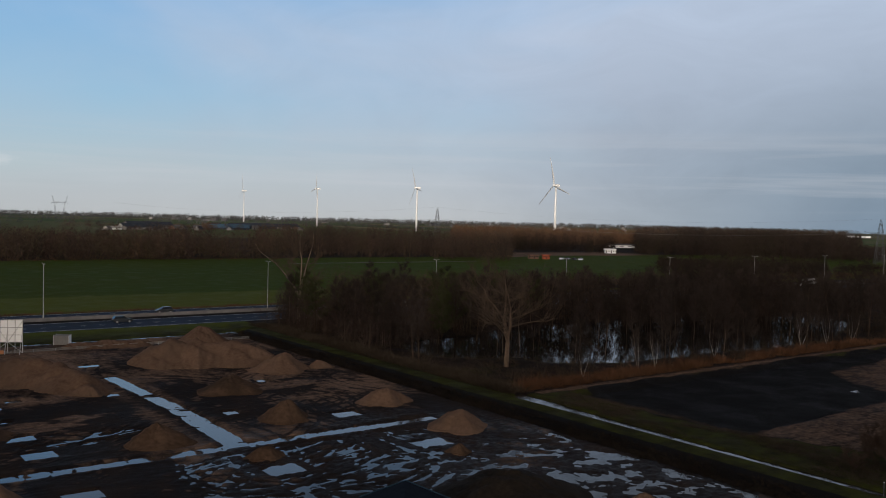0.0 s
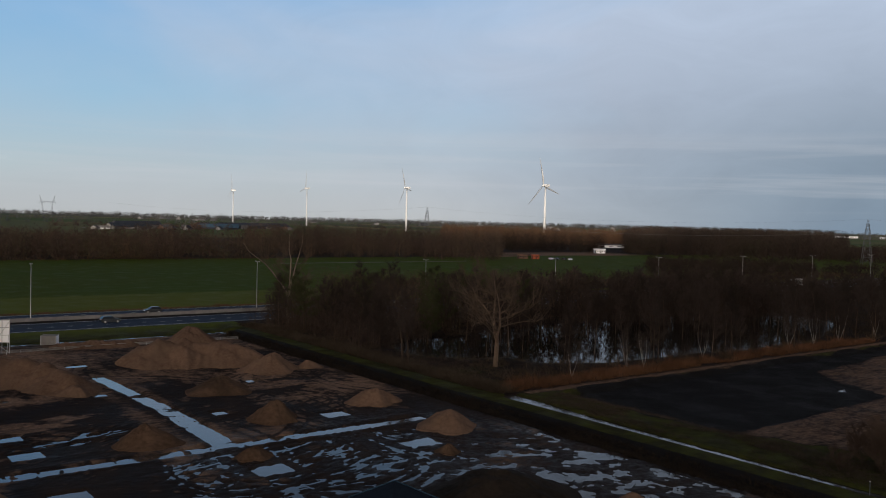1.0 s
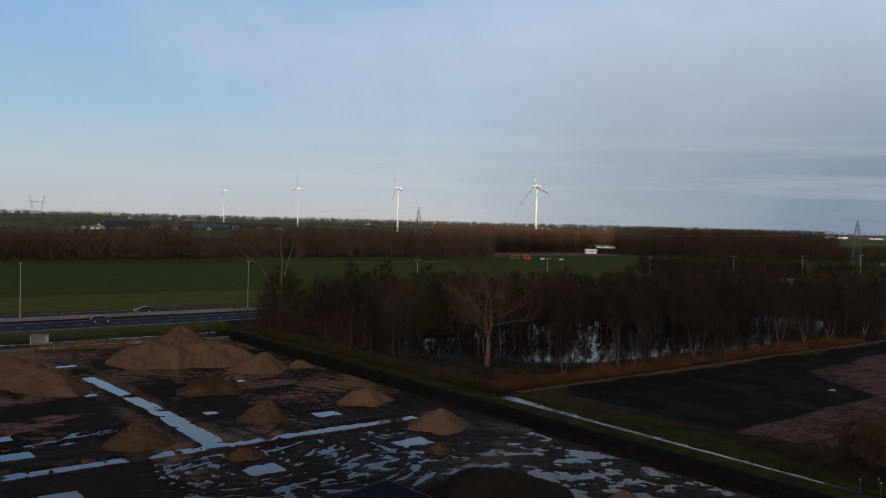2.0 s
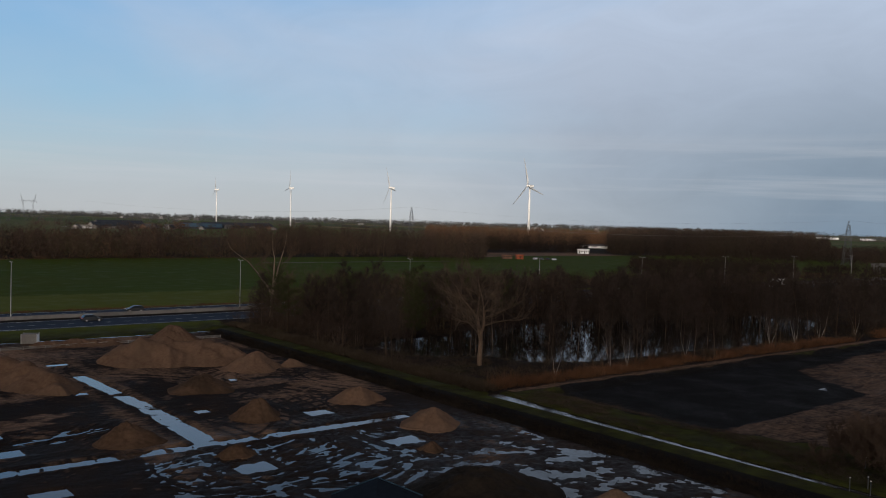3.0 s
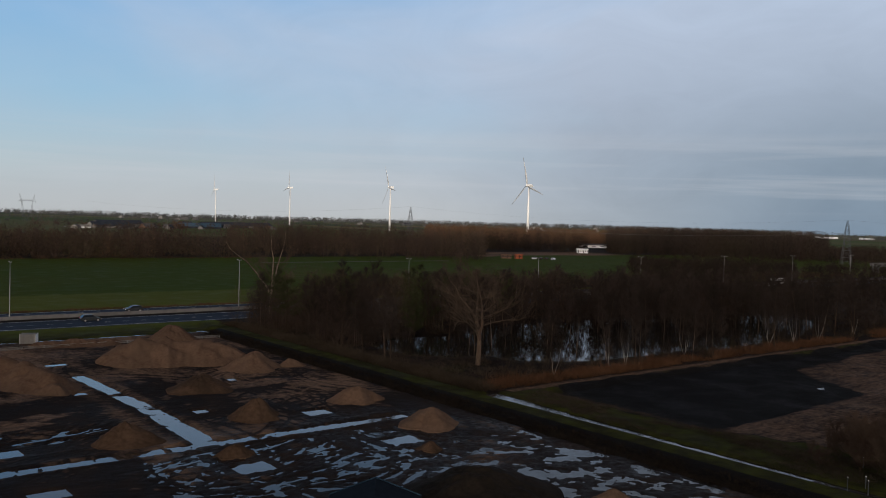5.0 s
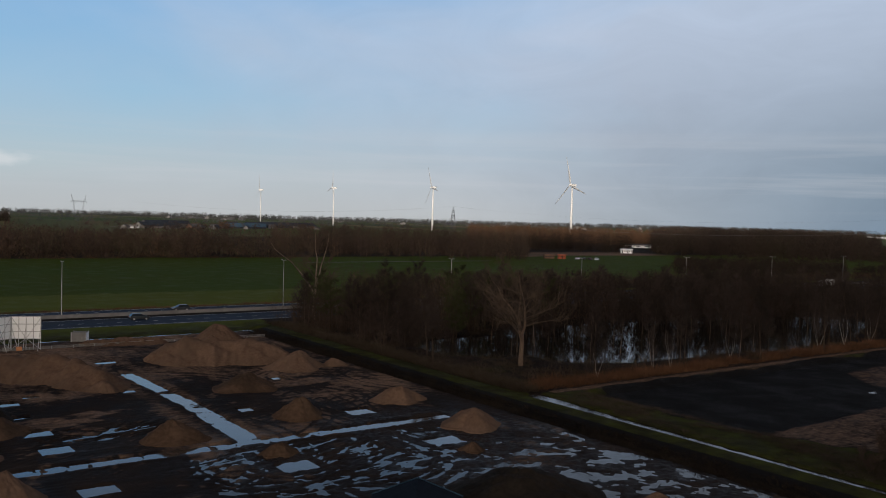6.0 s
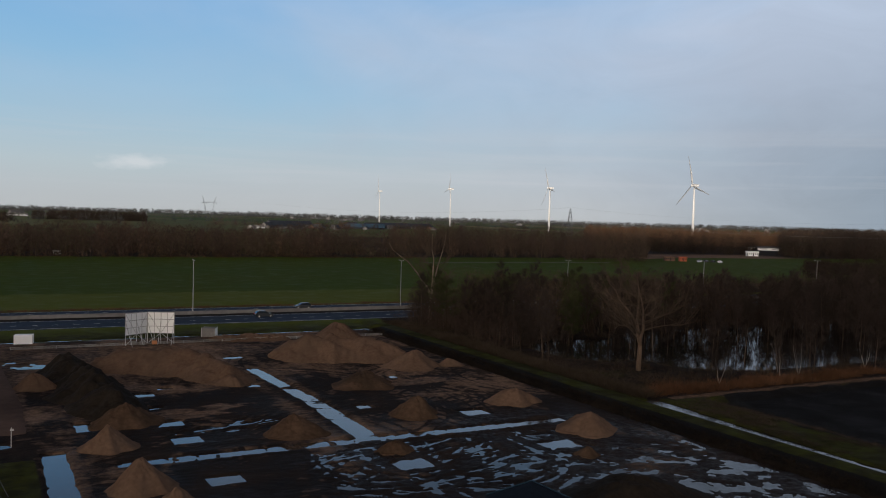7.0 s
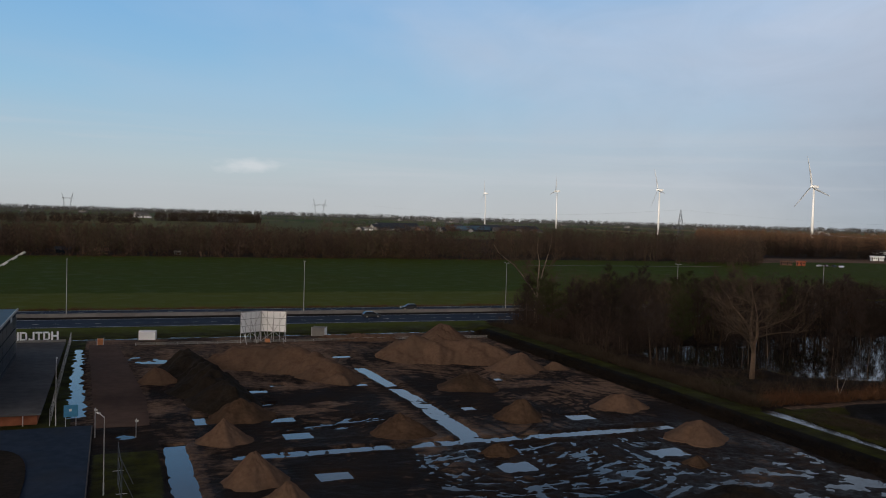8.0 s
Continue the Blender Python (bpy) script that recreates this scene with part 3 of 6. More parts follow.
def cover_of(x, y):
    """Bare sand, grass, black soil and nearness, each from 0 to 1."""
    n = fbm(x * 0.09, y * 0.09, 4)
    site = box_in(x, y, -4, 73, 30, 170, 0.6)
    streaks = fbm(x * 0.35 + 70, y * 0.16, 4)
    sand = 0.20 + 1.5 * n + 1.4 * streaks + 0.30 * smooth(112, 145, y) + 0.14 * box_in(x, y, 40, 70, 92, 140, 8) - 0.15 * (1 - smooth(60, 90, y)) - 0.22 * box_in(x, y, 54, 72, 50, 93, 5)
    sand = sand + 0.7 * fbm(x * 0.9 + 5, y * 0.55, 4)
    sand = np.clip(sand - 0.55 * wheel_tracks(x, y), 0, 1)
    near_ditch = np.exp(-((np.abs(x - 37.4) - 2.5) / 1.6) ** 2) * box_in(x, y, 30, 46, 88, 150, 2)
    sand = np.maximum(sand, 0.6 * near_ditch + 0.9 * n + 0.4 * streaks)
    sand = np.maximum(sand, 0.64 * box_in(x, y, -2, 70, 146, 169, 6) + 0.9 * n + 0.6 * streaks - 0.1)
    # trampled patches of drier spoil
    for px, py, rx, ry in ((22.0, 105.5, 5.0, 2.6), (27.0, 108.0, 3.0, 1.6), (57.0, 115.0, 7.0, 2.4), (56.5, 106.0, 4.5, 1.8), (58.5, 121.0, 5.0, 2.0), (64.0, 111.0, 4.0, 2.6)):
        d = ((x - px) / rx) ** 2 + ((y - py) / ry) ** 2
        sand = np.maximum(sand, (1 - smooth(0.4, 1.6, d + 2.4 * fbm(x * 0.5 + 4, y * 0.9, 3))) * (0.62 + 0.8 * fbm(x * 0.9, y * 0.9, 3)))
    bare = box_in(x, y, -3.6, 4.6, 109, 164, 0.6)
    sand = np.maximum(sand, 0.47 * bare + 0.1 * n * bare)
    sand = np.maximum(sand, 0.55 * box_in(x, y, 7.3, 8.2, 60, 95, 0.8))
    basin = box_in(x + 8 * n, y + 5 * n, 91, 400, 38, 89.5, 1.5) * smooth(0, 1.2, (x - 91) + 6 * n - 0.35 * np.maximum(0, 60 - y) - 0.02 * np.maximum(0, y - 76) ** 2)
    shore = smooth(0, 2.5, np.interp(x, [93, 106, 136, 142, 150, 174, 400], [60.5, 62.5, 63.5, 75, 82, 84.5, 86.5]) - y + 6 * n) * basin
    sand = np.where(basin > 0.5, (0.50 + 0.5 * streaks) * shore, sand * site)
    grass = (1 - site) * (1 - smooth(448, 456, y + 6 * n)) * (1 - basin)
    grass = np.maximum(grass, box_in(x, y, -1.4, 4.2, 30, 91, 0.8) * (0.85 + n))
    grass = grass * (1 - box_in(x, y, -1300, 2600, 199.2, 206.0, 0.5))
    wood = box_in(x, y, 83.5, 420, 92, 186, 1.5)
    wood = np.maximum(wood, box_in(x, y, 150, 350, 228, 262, 4))
    grass = grass * (1 - wood * (0.8 + n))
    rim = np.exp(-((np.abs(y - 91) / 1.2) ** 2)) * (x > 86)
    grass = grass * (1 - 0.8 * rim)
    sand = np.maximum(sand, 0.7 * rim)
    soil = np.maximum(basin * (1 - shore), 0.0)
    soil = np.maximum(soil, 0.75 * box_in(x, y, 72.6, 76.4, 30, 172, 0.8) + 0.4 * n * (x > 70) * (x < 80))
    near = 1 - smooth(500, 560, np.maximum(y, np.abs(x) * 0.6))
    near = np.maximum(near, box_in(x, y, 240, 1150, 300, 840, 30))
    near = np.maximum(near, box_in(x, y, -420, 340, 440, 800, 30))
    grass = np.maximum(grass, box_in(x, y, 210, 640, 262, 402, 4))
    sand = np.maximum(sand, 0.75 * box_in(x, y, 385, 560, 416, 505, 5) + 0.5 * n)
    return sand, grass, soil, near


def lines(*runs):
    out = []
    for a, b, step in runs:
        out += list(np.arange(a, b, step))
    return out


def growing(start, end, first, factor):
    out, p, s = [], start, first
    while abs(p) < abs(end):
        p += s
        s *= factor
        out.append(p)
    return out


gx = sorted(growing(-14, -7000, -1.2, 1.16)) + lines((-14, 12, 0.35), (12, 72, 0.2), (72, 93, 0.5), (93, 245, 1.8)) + [245.0] + growing(245, 7000, 2.5, 1.13)
gy = sorted(growing(40, -7000, -1.0, 1.2), reverse=False) + lines((40, 108, 0.2), (108, 172, 0.4), (172, 232, 1.2)) + [232.0] + growing(232, 7000, 2.0, 1.1)
gx, gy = np.array(gx), np.array(gy)
GX, GY = np.meshgrid(gx, gy)
GZ = relief(GX, GY)
nx, ny = len(gx), len(gy)
ground_me = bpy.data.meshes.new("ground")
ids = np.arange(nx * ny).reshape(ny, nx)
quads = np.stack([ids[:-1, :-1], ids[:-1, 1:], ids[1:, 1:], ids[1:, :-1]], -1).reshape(-1, 4)
ground_me.vertices.add(nx * ny)
ground_me.vertices.foreach_set("co", np.stack([GX, GY, GZ], -1).astype(np.float32).ravel())
ground_me.loops.add(quads.size)
ground_me.loops.foreach_set("vertex_index", quads.astype(np.int32).ravel())
ground_me.polygons.add(len(quads))
ground_me.polygons.foreach_set("loop_start", np.arange(0, quads.size, 4, dtype=np.int32))
ground_me.polygons.foreach_set("use_smooth", np.ones(len(quads), dtype=bool))
ground_me.update(calc_edges=True)
layer = ground_me.color_attributes.new("cover", "FLOAT_COLOR", "POINT")
layer.data.foreach_set("color", np.clip(np.stack(cover_of(GX, GY), -1), 0, 1).astype(np.float32).ravel())
damp = box_in(GX, GY, 9, 70, 45, 130, 6) * np.clip(0.75 - 1.2 * fbm(GX * 0.12 + 20, GY * 0.12, 3) - 0.5 * smooth(95, 125, GY), 0, 1)
damp = np.maximum(damp, box_in(GX, GY, 47, 71, 44, 80, 4) * np.clip(0.8 - 1.0 * fbm(GX * 0.2 + 7, GY * 0.2, 3), 0, 1))
damp = np.maximum(damp, 0.14 * box_in(GX, GY, 92, 300, 58, 90, 3))
damp = damp * (1 - 0.75 * smooth(86, 97, GY) * (GX < 80)) * (1 - 0.6 * (1 - smooth(27, 36, GX)) * (GY < 92))
soak = ground_me.attributes.new("damp", "FLOAT", "POINT")
soak.data.foreach_set("value", damp.astype(np.float32).ravel())
ground_me.materials.append(M_GROUND)
ground = tagged(new("ground", ground_me), "muddy building land, verges and green polder fields", "ground", kind="structure")


def sheet(name, x0, x1, y0, y1, z, mat, label, category, kind="structure", thick=0.0):
    if thick:
        bm = box_bm(((x0 + x1) / 2, (y0 + y1) / 2, z - thick / 2), (x1 - x0, y1 - y0, thick))
        return tagged(part(name, bm, mat), label, category, kind=kind)
    ob = mesh_object(name, [(x0, y0, z), (x1, y0, z), (x1, y1, z), (x0, y1, z)], [(0, 1, 2, 3)], mat)
    return tagged(ob, label, category, kind=kind)


# packed earth track beside the flooded strip
tv, tfaces = [], []
for j in range(64):
    for i in range(10):
        ty = 101.5 + j
        left, right = -4.2 + 0.033 * (161 - ty), 4.8 - 0.07 * max(0.0, ty - 118)
        tx = left + (right - left) * i / 9 + (0.35 * noise.noise((ty * 0.5, i, 3.0)) if i in (0, 9) else 0.0)
        tz = float(relief(np.array([tx]), np.array([ty]))[0]) * 0.5 + 0.10
        tv.append((tx, ty, tz - (0.30 if i in (0, 9) or j in (0, 63) else 0.0)))
        if i and j:
            tfaces.append((j * 10 + i - 11, j * 10 + i - 10, j * 10 + i, j * 10 + i - 1))
tagged(mesh_object("dirt_track", tv, tfaces, M_TRACK, smooth=True), "smooth reddish-brown packed earth track", "track", kind="structure")

sheet("water_site", -7, 71.8, 38, 168, WATER, M_RUT, "thin silty rain water in ruts", "water")
# clear deeper water: ditches, dug pits, the long pool and the flooded strip
cv, cfaces = [], []
for x0, x1, y0, y1 in [(px - w * 0.8, px + w * 0.8, py - l * 0.8, py + l * 0.8) for px, py, w, l in PITS] + [(11, 65, 85.0, 88.3), (36.0, 40.6, 88.31, 134), (4.6, 8.0, 59, 94), (-7, 0.4, 107.5, 162)]:
    cfaces.append(tuple(range(len(cv), len(cv) + 4)))
    cv += [(x0, y0, WATER + 0.006), (x1, y0, WATER + 0.006), (x1, y1, WATER + 0.006), (x0, y1, WATER + 0.006)]
tagged(mesh_object("water_ditches", cv, cfaces, M_PUDDLE), "clear rain water in ditches and square pits", "water", kind="structure")
sheet("water_canal", 80.5, 84.5, 20, 93, -0.25, M_CANAL, "narrow straight canal between grass banks", "water")
sheet("water_flood", 84.6, 252, 96, 160, -0.30, M_FLOOD, "still flood water standing in the bare wood", "water")
sheet("water_basin", 126, 141, 63.5, 69.5, -0.83, M_PUDDLE, "shallow puddles at the sandy edge of the black basin", "water")
sheet("water_verge_ditch", -60, 80, 170.2, 173.8, -0.18, M_PUDDLE, "thin ditch along the motorway verge", "water")

# ---- motorway ----


def carriageway(name, y0, y1, dash_y, label):
    road = tagged(part(name, box_bm((350, (y0 + y1) / 2, 0.22), (2600, y1 - y0, 0.20)), M_ASPHALT), label, "road", kind="structure")
    for k, y in enumerate((y0 + 0.5, y1 - 0.5)):
        part("edge_line", box_bm((350, y, 0.3235), (2600, 0.18, 0.007)), M_PAINT, road, "white painted edge line")
    bm = box_bm((0, 0, 0), (1.15, 0.16, 0.008), 0.0)
    first = part("lane_dash", bm, M_PAINT, road, "white painted lane dash")
    first.location = (-62, dash_y, 0.324)
    for i in range(1, 130):
        o = first.copy()
        o.location = (-62 + 3.95 * i, dash_y, 0.324)
        scene.collection.objects.link(o)
    return road


carriageway("road_near", 186.4, 199.7, 192.5, "wet asphalt carriageway with dashed lane line, the sky's blue in its colour")
carriageway("road_far", 205.6, 216.6, 212.4, "far asphalt carriageway beyond the concrete barrier")

rail = thing("crash_barrier", 350, 204.5, 0.2, label="long low grey concrete barrier in the motorway median", category="barrier")
bm = bmesh.new()
prof = [(-0.34, -0.1), (-0.34, 0.10), (-0.20, 0.30), (-0.12, 0.82), (-0.09, 0.86), (0.09, 0.86), (0.12, 0.82), (0.20, 0.30), (0.34, 0.10), (0.34, -0.1)]
ends = [[bm.verts.new((q * 1300, y, z)) for y, z in prof] for q in (-1, 1)]
bm.faces.new(ends[0]), bm.faces.new(ends[1][::-1])
for i in range(len(prof)):
    j = (i + 1) % len(prof)
    bm.faces.new((ends[0][i], ends[1][i], ends[1][j], ends[0][j]))
part("barrier_wall", bm, M_BARRIER, rail)
tagged(part("median_strip", box_bm((350, 205.3, 0.235), (2600, 0.9, 0.07)), M_KERB), "pale paved strip behind the concrete barrier", "pavement", kind="structure")


def street_lamp(x, y, h, rz, arm, label, group, z=0.2):
    lamp = thing("street_lamp", x, y, z, rz, label, "street lamp", group)
    bm = bmesh.new()
    add_bar(bm, (0, 0, -0.3), (0, 0, h), (0.09 if h > 9 else 0.045), (0.05 if h > 9 else 0.03), 10)
    add_bar(bm, (0, 0, -0.2), (0, 0, 1.1), (0.13 if h > 9 else 0.065), (0.12 if h > 9 else 0.06), 10)
    part("pole", bm, M_GALV, lamp, "pale grey tapered pole")
    for s in ((1, -1) if arm == 2 else (1,)):
        bm = bmesh.new()
        add_bar(bm, (0, 0, h - 0.05), (0, s * 0.9, h + 0.12), 0.05, 0.04, 8)
        part("arm", bm, M_GALV, lamp)
        bm = bmesh.new()
        add_box(bm, (0, s * 1.15, h + 0.14), (0.2, 0.6, 0.12), 0.04)
        head = part("lamp_head", bm, M_GALV, lamp)
        part("lens", box_bm((0, s * 1.15, h + 0.072), (0.14, 0.4, 0.016)), M_LAMPGLASS, head, "clear lamp lens")
    return lamp


first = street_lamp(43.7, 206.6, 12.6, 0, 2, "tall double-armed lamp in the motorway median", "motorway lamps")
for x in (-119.0, -64.2, -9.5, 98.1, 152.8, 207.4, 262.0, 316.7, 371.3, 426.0, 480.6):
    copy_thing(first, pose(x, 206.6, 0.2))


def car(x, y, rz, paint, label, length=4.3):
    """A hatchback: body shell with bonnet and cabin, glass, wheels, lamps."""
    c = thing("car", x, y, 0.32, rz, label, "car")
    s = length / 4.3
    prof = [(-2.12, 0.35), (-2.15, 0.75), (-2.05, 0.98), (-1.55, 1.02), (-1.2, 1.05), (0.95, 0.98), (1.9, 0.82), (2.12, 0.62), (2.12, 0.32), (1.7, 0.24), (-1.7, 0.24)]
    bm = bmesh.new()
    def shell(profile, w0, w1):
        a = [bm.verts.new((px * s, -w0, pz)) for px, pz in profile]
        b = [bm.verts.new((px * s, w1, pz)) for px, pz in profile]
        bm.faces.new(a), bm.faces.new(b[::-1])
        for i in range(len(a)):
            bm.faces.new((a[i], b[i], b[(i + 1) % len(a)], a[(i + 1) % len(a)]))
    shell(prof, 0.88, 0.88)
    bmesh.ops.bevel(bm, geom=list(bm.edges), offset=0.05, segments=2, affect="EDGES")
    body = part("body", bm, paint, c)
    bm = bmesh.new()
    cab = [(-2.0, 1.0, 0.84), (1.05, 1.0, 0.84), (0.35, 1.42, 0.68), (-1.6, 1.45, 0.68)]
    a = [bm.verts.new((px * s, -w, pz)) for px, pz, w in cab]
    b = [bm.verts.new((px * s, w, pz)) for px, pz, w in cab]
    bm.faces.new(a), bm.faces.new(b[::-1])
    for i in range(4):
        bm.faces.new((a[i], b[i], b[(i + 1) % 4], a[(i + 1) % 4]))
    part("cabin_glass", bm, M_GLASS, c, "dark tinted glass")
    bm = box_bm((-0.62 * s, 0, 1.46), (1.9 * s, 1.34, 0.07), 0.03)
    part("roof", bm, paint, c)
    for wx in (-1.32, 1.36):
        for wy in (-0.82, 0.82):
            bm = bmesh.new()
            add_bar(bm, (wx * s, wy - 0.1, 0.32), (wx * s, wy + 0.1, 0.32), 0.32, 0.32, 18)
            wheel = part("wheel", bm, M_BLACK, c, "black rubber tyre")
            bm = bmesh.new()
            add_bar(bm, (wx * s, wy - 0.105, 0.32), (wx * s, wy + 0.105, 0.32), 0.20, 0.20, 12)
            part("rim", bm, M_GALV, wheel, "alloy rim")
    for wy in (-0.6, 0.6):
        part("headlight", box_bm((2.09 * s, wy, 0.66), (0.1, 0.4, 0.14), 0.03), M_LAMPGLASS, c, "clear headlight")
        part("tail_light", box_bm((-2.12 * s, wy, 0.82), (0.1, 0.3, 0.16), 0.03), M_REDLAMP, c, "red tail light")
    return c


car(57.5, 194.9, 0, M_CAR_GREY, "dark grey hatchback driving on the near carriageway")
def lorry(x, y, rz):
    v = thing("lorry", x, y, 0.32, rz, "white box lorry driving on the motorway", "lorry")
    part("cargo_box", box_bm((-1.2, 0, 2.25), (6.6, 2.5, 2.7), 0.04), M_PANEL, v, "white cargo box")
    part("cab", box_bm((3.2, 0, 1.7), (1.9, 2.4, 2.3), 0.15), M_PANEL, v, "white cab")
    part("windscreen", box_bm((4.13, 0, 2.1), (0.08, 2.1, 0.9), 0.02), M_GLASS, v, "dark windscreen")
    part("chassis", box_bm((-0.2, 0, 0.72), (8.4, 1.0, 0.3), 0.02), M_BLACK, v)
    for wx in (-3.2, -2.0, 3.0):
        for wy in (-1.0, 1.0):
            bm = bmesh.new()
            add_bar(bm, (wx, wy - 0.15, 0.48), (wx, wy + 0.15, 0.48), 0.48, 0.48, 18)
            part("wheel", bm, M_BLACK, v, "black rubber tyre")
    return v


lorry(338, 195.2, 180)
car(72.0, 210.0, 180, M_CAR_GREY, "grey hatchback on the far carriageway")

for k, (paint, text) in enumerate(((M_PANEL, "white hatchback parked at the far field"), (M_CAR_GREY, "grey hatchback parked at the far field"), (M_CAR_GREY, "grey hatchback parked at the far field"), (M_PANEL, "white hatchback parked at the far field"))):
    car(409.5 + 3.4 * k, 412.5 - 2.6 * k, 20, paint, text).location.z = 0.0

# ---- heaps ----


def heap(name, x, y, r, h, mat, label, seed, ax=1.0, rz=0.0, sharp=1.0, category="heap"):
    """A tipped heap: straight flanks at the angle of repose, blunt top, uneven foot."""
    rings, seg = 24, 72
    verts, faces = [], []
    for i in range(rings + 1):
        q = i / rings
        for j in range(seg):
            a = 2 * math.pi * j / seg
            wobble = 1 + 0.34 * (noise.noise((math.cos(a) * 1.3 + seed, math.sin(a) * 1.3, seed * 0.7)))
            wobble += 0.06 * noise.noise((math.cos(a) * 4 + seed, math.sin(a) * 4, 3.0))
            reach = 1.14 * q
            wobble = 1 + (wobble - 1) * min(1.0, 0.25 + q)
            px, py = reach * r * wobble * math.cos(a) * ax, reach * r * wobble * math.sin(a)
            # straight flank running out into a thin skirt
            k = max(0.0, 1.2 - 1.2 * math.sqrt((reach / 0.98) ** 2 + 0.05)) ** sharp if reach < 0.8 else 0.200 ** sharp * ((1.14 - reach) / 0.34) ** 1.6
            z = h * 1.02 * k
            lump = noise.noise((px * 0.6 + seed, py * 0.6, 1.7)) * 0.42 + noise.noise((px * 1.6 + seed, py * 1.6, 1.7)) * 0.20 + noise.noise((px * 3.7, py * 3.7 + seed, 4.0)) * 0.09
            z += lump * min(1.0, h * 0.5) * (0.25 + k) * (1 if i else 0.3) * (1 if q < 0.9 else 0.3)
            z += 0.05 * h * k * q * (noise.noise((math.cos(a) * 7 + seed, math.sin(a) * 7, 2.0 + q)) + 0.6 * noise.noise((math.cos(a) * 16, math.sin(a) * 16 + seed, 7.0)))
            z = z - 0.30 * (q > 0.97) - 0.03
            verts.append((px, py, z))
    for i in range(rings):
        for j in range(seg):
            n2 = (j + 1) % seg
            faces.append((i * seg + j, (i + 1) * seg + j, (i + 1) * seg + n2, i * seg + n2))
    ob = mesh_object(name, verts, faces, mat, smooth=True)
    ob.matrix_basis = pose(x, y, 0, 0, 0, rz)
    return tagged(ob, label, category)


def ridge(name, points, widths, heights, mat, label, seed, category="heap", rough=0.25):
    """A long tipped bank along a bent line."""
    pts = [Vector((*p, 0)) for p in points]
    n_along, n_across = 90, 32
    verts, faces = [], []
    def lerp(seq, t):
        f = t * (len(seq) - 1)
        i = min(int(f), len(seq) - 2)
        u = f - i
        u = u * u * (3 - 2 * u)
        return seq[i] * (1 - u) + seq[i + 1] * u
    def curve(t):
        f = t * (len(pts) - 1)
        i = min(int(f), len(pts) - 2)
        u = f - i
        p0, p1, p2, p3 = pts[max(i - 1, 0)], pts[i], pts[i + 1], pts[min(i + 2, len(pts) - 1)]
        return 0.5 * (2 * p1 + (p2 - p0) * u + (2 * p0 - 5 * p1 + 4 * p2 - p3) * u * u + (3 * p1 - p0 - 3 * p2 + p3) * u ** 3)
    for i in range(n_along + 1):
        t = i / n_along
        c = curve(t)
        d = (curve(min(1, t + 0.06)) - curve(max(0, t - 0.06))).normalized()
        side = Vector((-d.y, d.x, 0))
        ends = min(1.0, t / 0.16, (1 - t) / 0.16)
        ends = ends ** 0.6
        w, h = lerp(widths, t) * (0.25 + 0.75 * ends), lerp(heights, t) * ends
        h *= 1 + rough * noise.noise((t * 9 + seed, 0.5, seed))
        for j in range(n_across + 1):
            q = 2 * j / n_across - 1
            p = c + side * q * w * (1.12 + rough * noise.noise((t * 7 + seed, q, 2.0)) + 0.5 * rough * noise.noise((t * 22 + seed, q * 2, 5.0)))
            k = (1 - abs(q)) ** 1.12 if abs(q) > 0.12 else 1 - 0.12 - 0.6 * abs(q) ** 2 * 8
            z = h * k + (noise.noise((p.x * 0.45, p.y * 0.45, seed)) * 2.6 * rough + noise.noise((p.x * 1.2, p.y * 1.2, seed)) * 1.2 * rough + noise.noise((p.x * 2.9, p.y * 2.9, seed)) * 0.10) * min(1, k * 1.6)
            verts.append((p.x, p.y, z - 0.1 - 0.3 * (abs(q) > 0.99)))
    m = n_across + 1
    for i in range(n_along):
        for j in range(n_across):
            faces.append((i * m + j, (i + 1) * m + j, (i + 1) * m + j + 1, i * m + j + 1))
    return tagged(mesh_object(name, verts, faces, mat, smooth=True), label, category)


for k, (x, y, r, h, ax, rz, text) in enumerate([
        (11.4, 93.0, 2.8, 2.25, 1.0, 0, "conical heap of pale brown sand beside a flooded pit"),
        (12.5, 78.5, 2.7, 2.65, 1.0, 0, "tall conical heap of brown sand by the trench"),
        (14.6, 103.5, 3.4, 2.3, 1.15, 30, "low dark brown heap at the foot of the black soil bank"),
        (14.2, 71.5, 2.1, 2.1, 1.0, 0, "small conical heap of brown sand"),
        (6.1, 128.1, 2.7, 2.2, 1.0, 20, "weathered sand heap beside the bare track"),
        (31.3, 92.7, 3.1, 2.1, 1.05, 30, "low sand heap with a dug-out side near the ditch crossing"),
        (62.5, 160.6, 5.2, 3.3, 1.0, 0, "pointed sand heap at the back of the site"),
        (62.7, 126.1, 4.2, 2.7, 1.15, 60, "rounded heap of brown sand"),
        (49.1, 115.2, 4.0, 2.1, 1.1, 40, "brown sand heap on rutted mud"),
        (48.0, 95.3, 3.0, 2.3, 1.0, 0, "conical heap of dark sand"),
        (63.6, 97.0, 3.0, 2.1, 1.15, 0, "sand heap crossed by tracks"),
        (64.3, 81.4, 3.3, 2.2, 1.1, 50, "broad conical sand heap near the end of the ditch"),
        (38.6, 81.4, 1.6, 1.2, 1.2, 0, "small low heap of sand"),
        (57.0, 72.3, 1.25, 0.95, 1.0, 0, "small heap of sand in shallow water"),
        (69.1, 125.4, 1.7, 1.3, 1.3, 0, "small heap of sand by the bank"),
        (60.8, 50.0, 1.5, 0.8, 1.2, 0, "small brown heap among the puddles")]):
    heap("sand_mound", x, y, r, h, M_WETSAND if ("dark" in text or "mud" in text or "low" in text) else M_SAND, text, 3.1 * k + 1, ax, rz, 0.85)
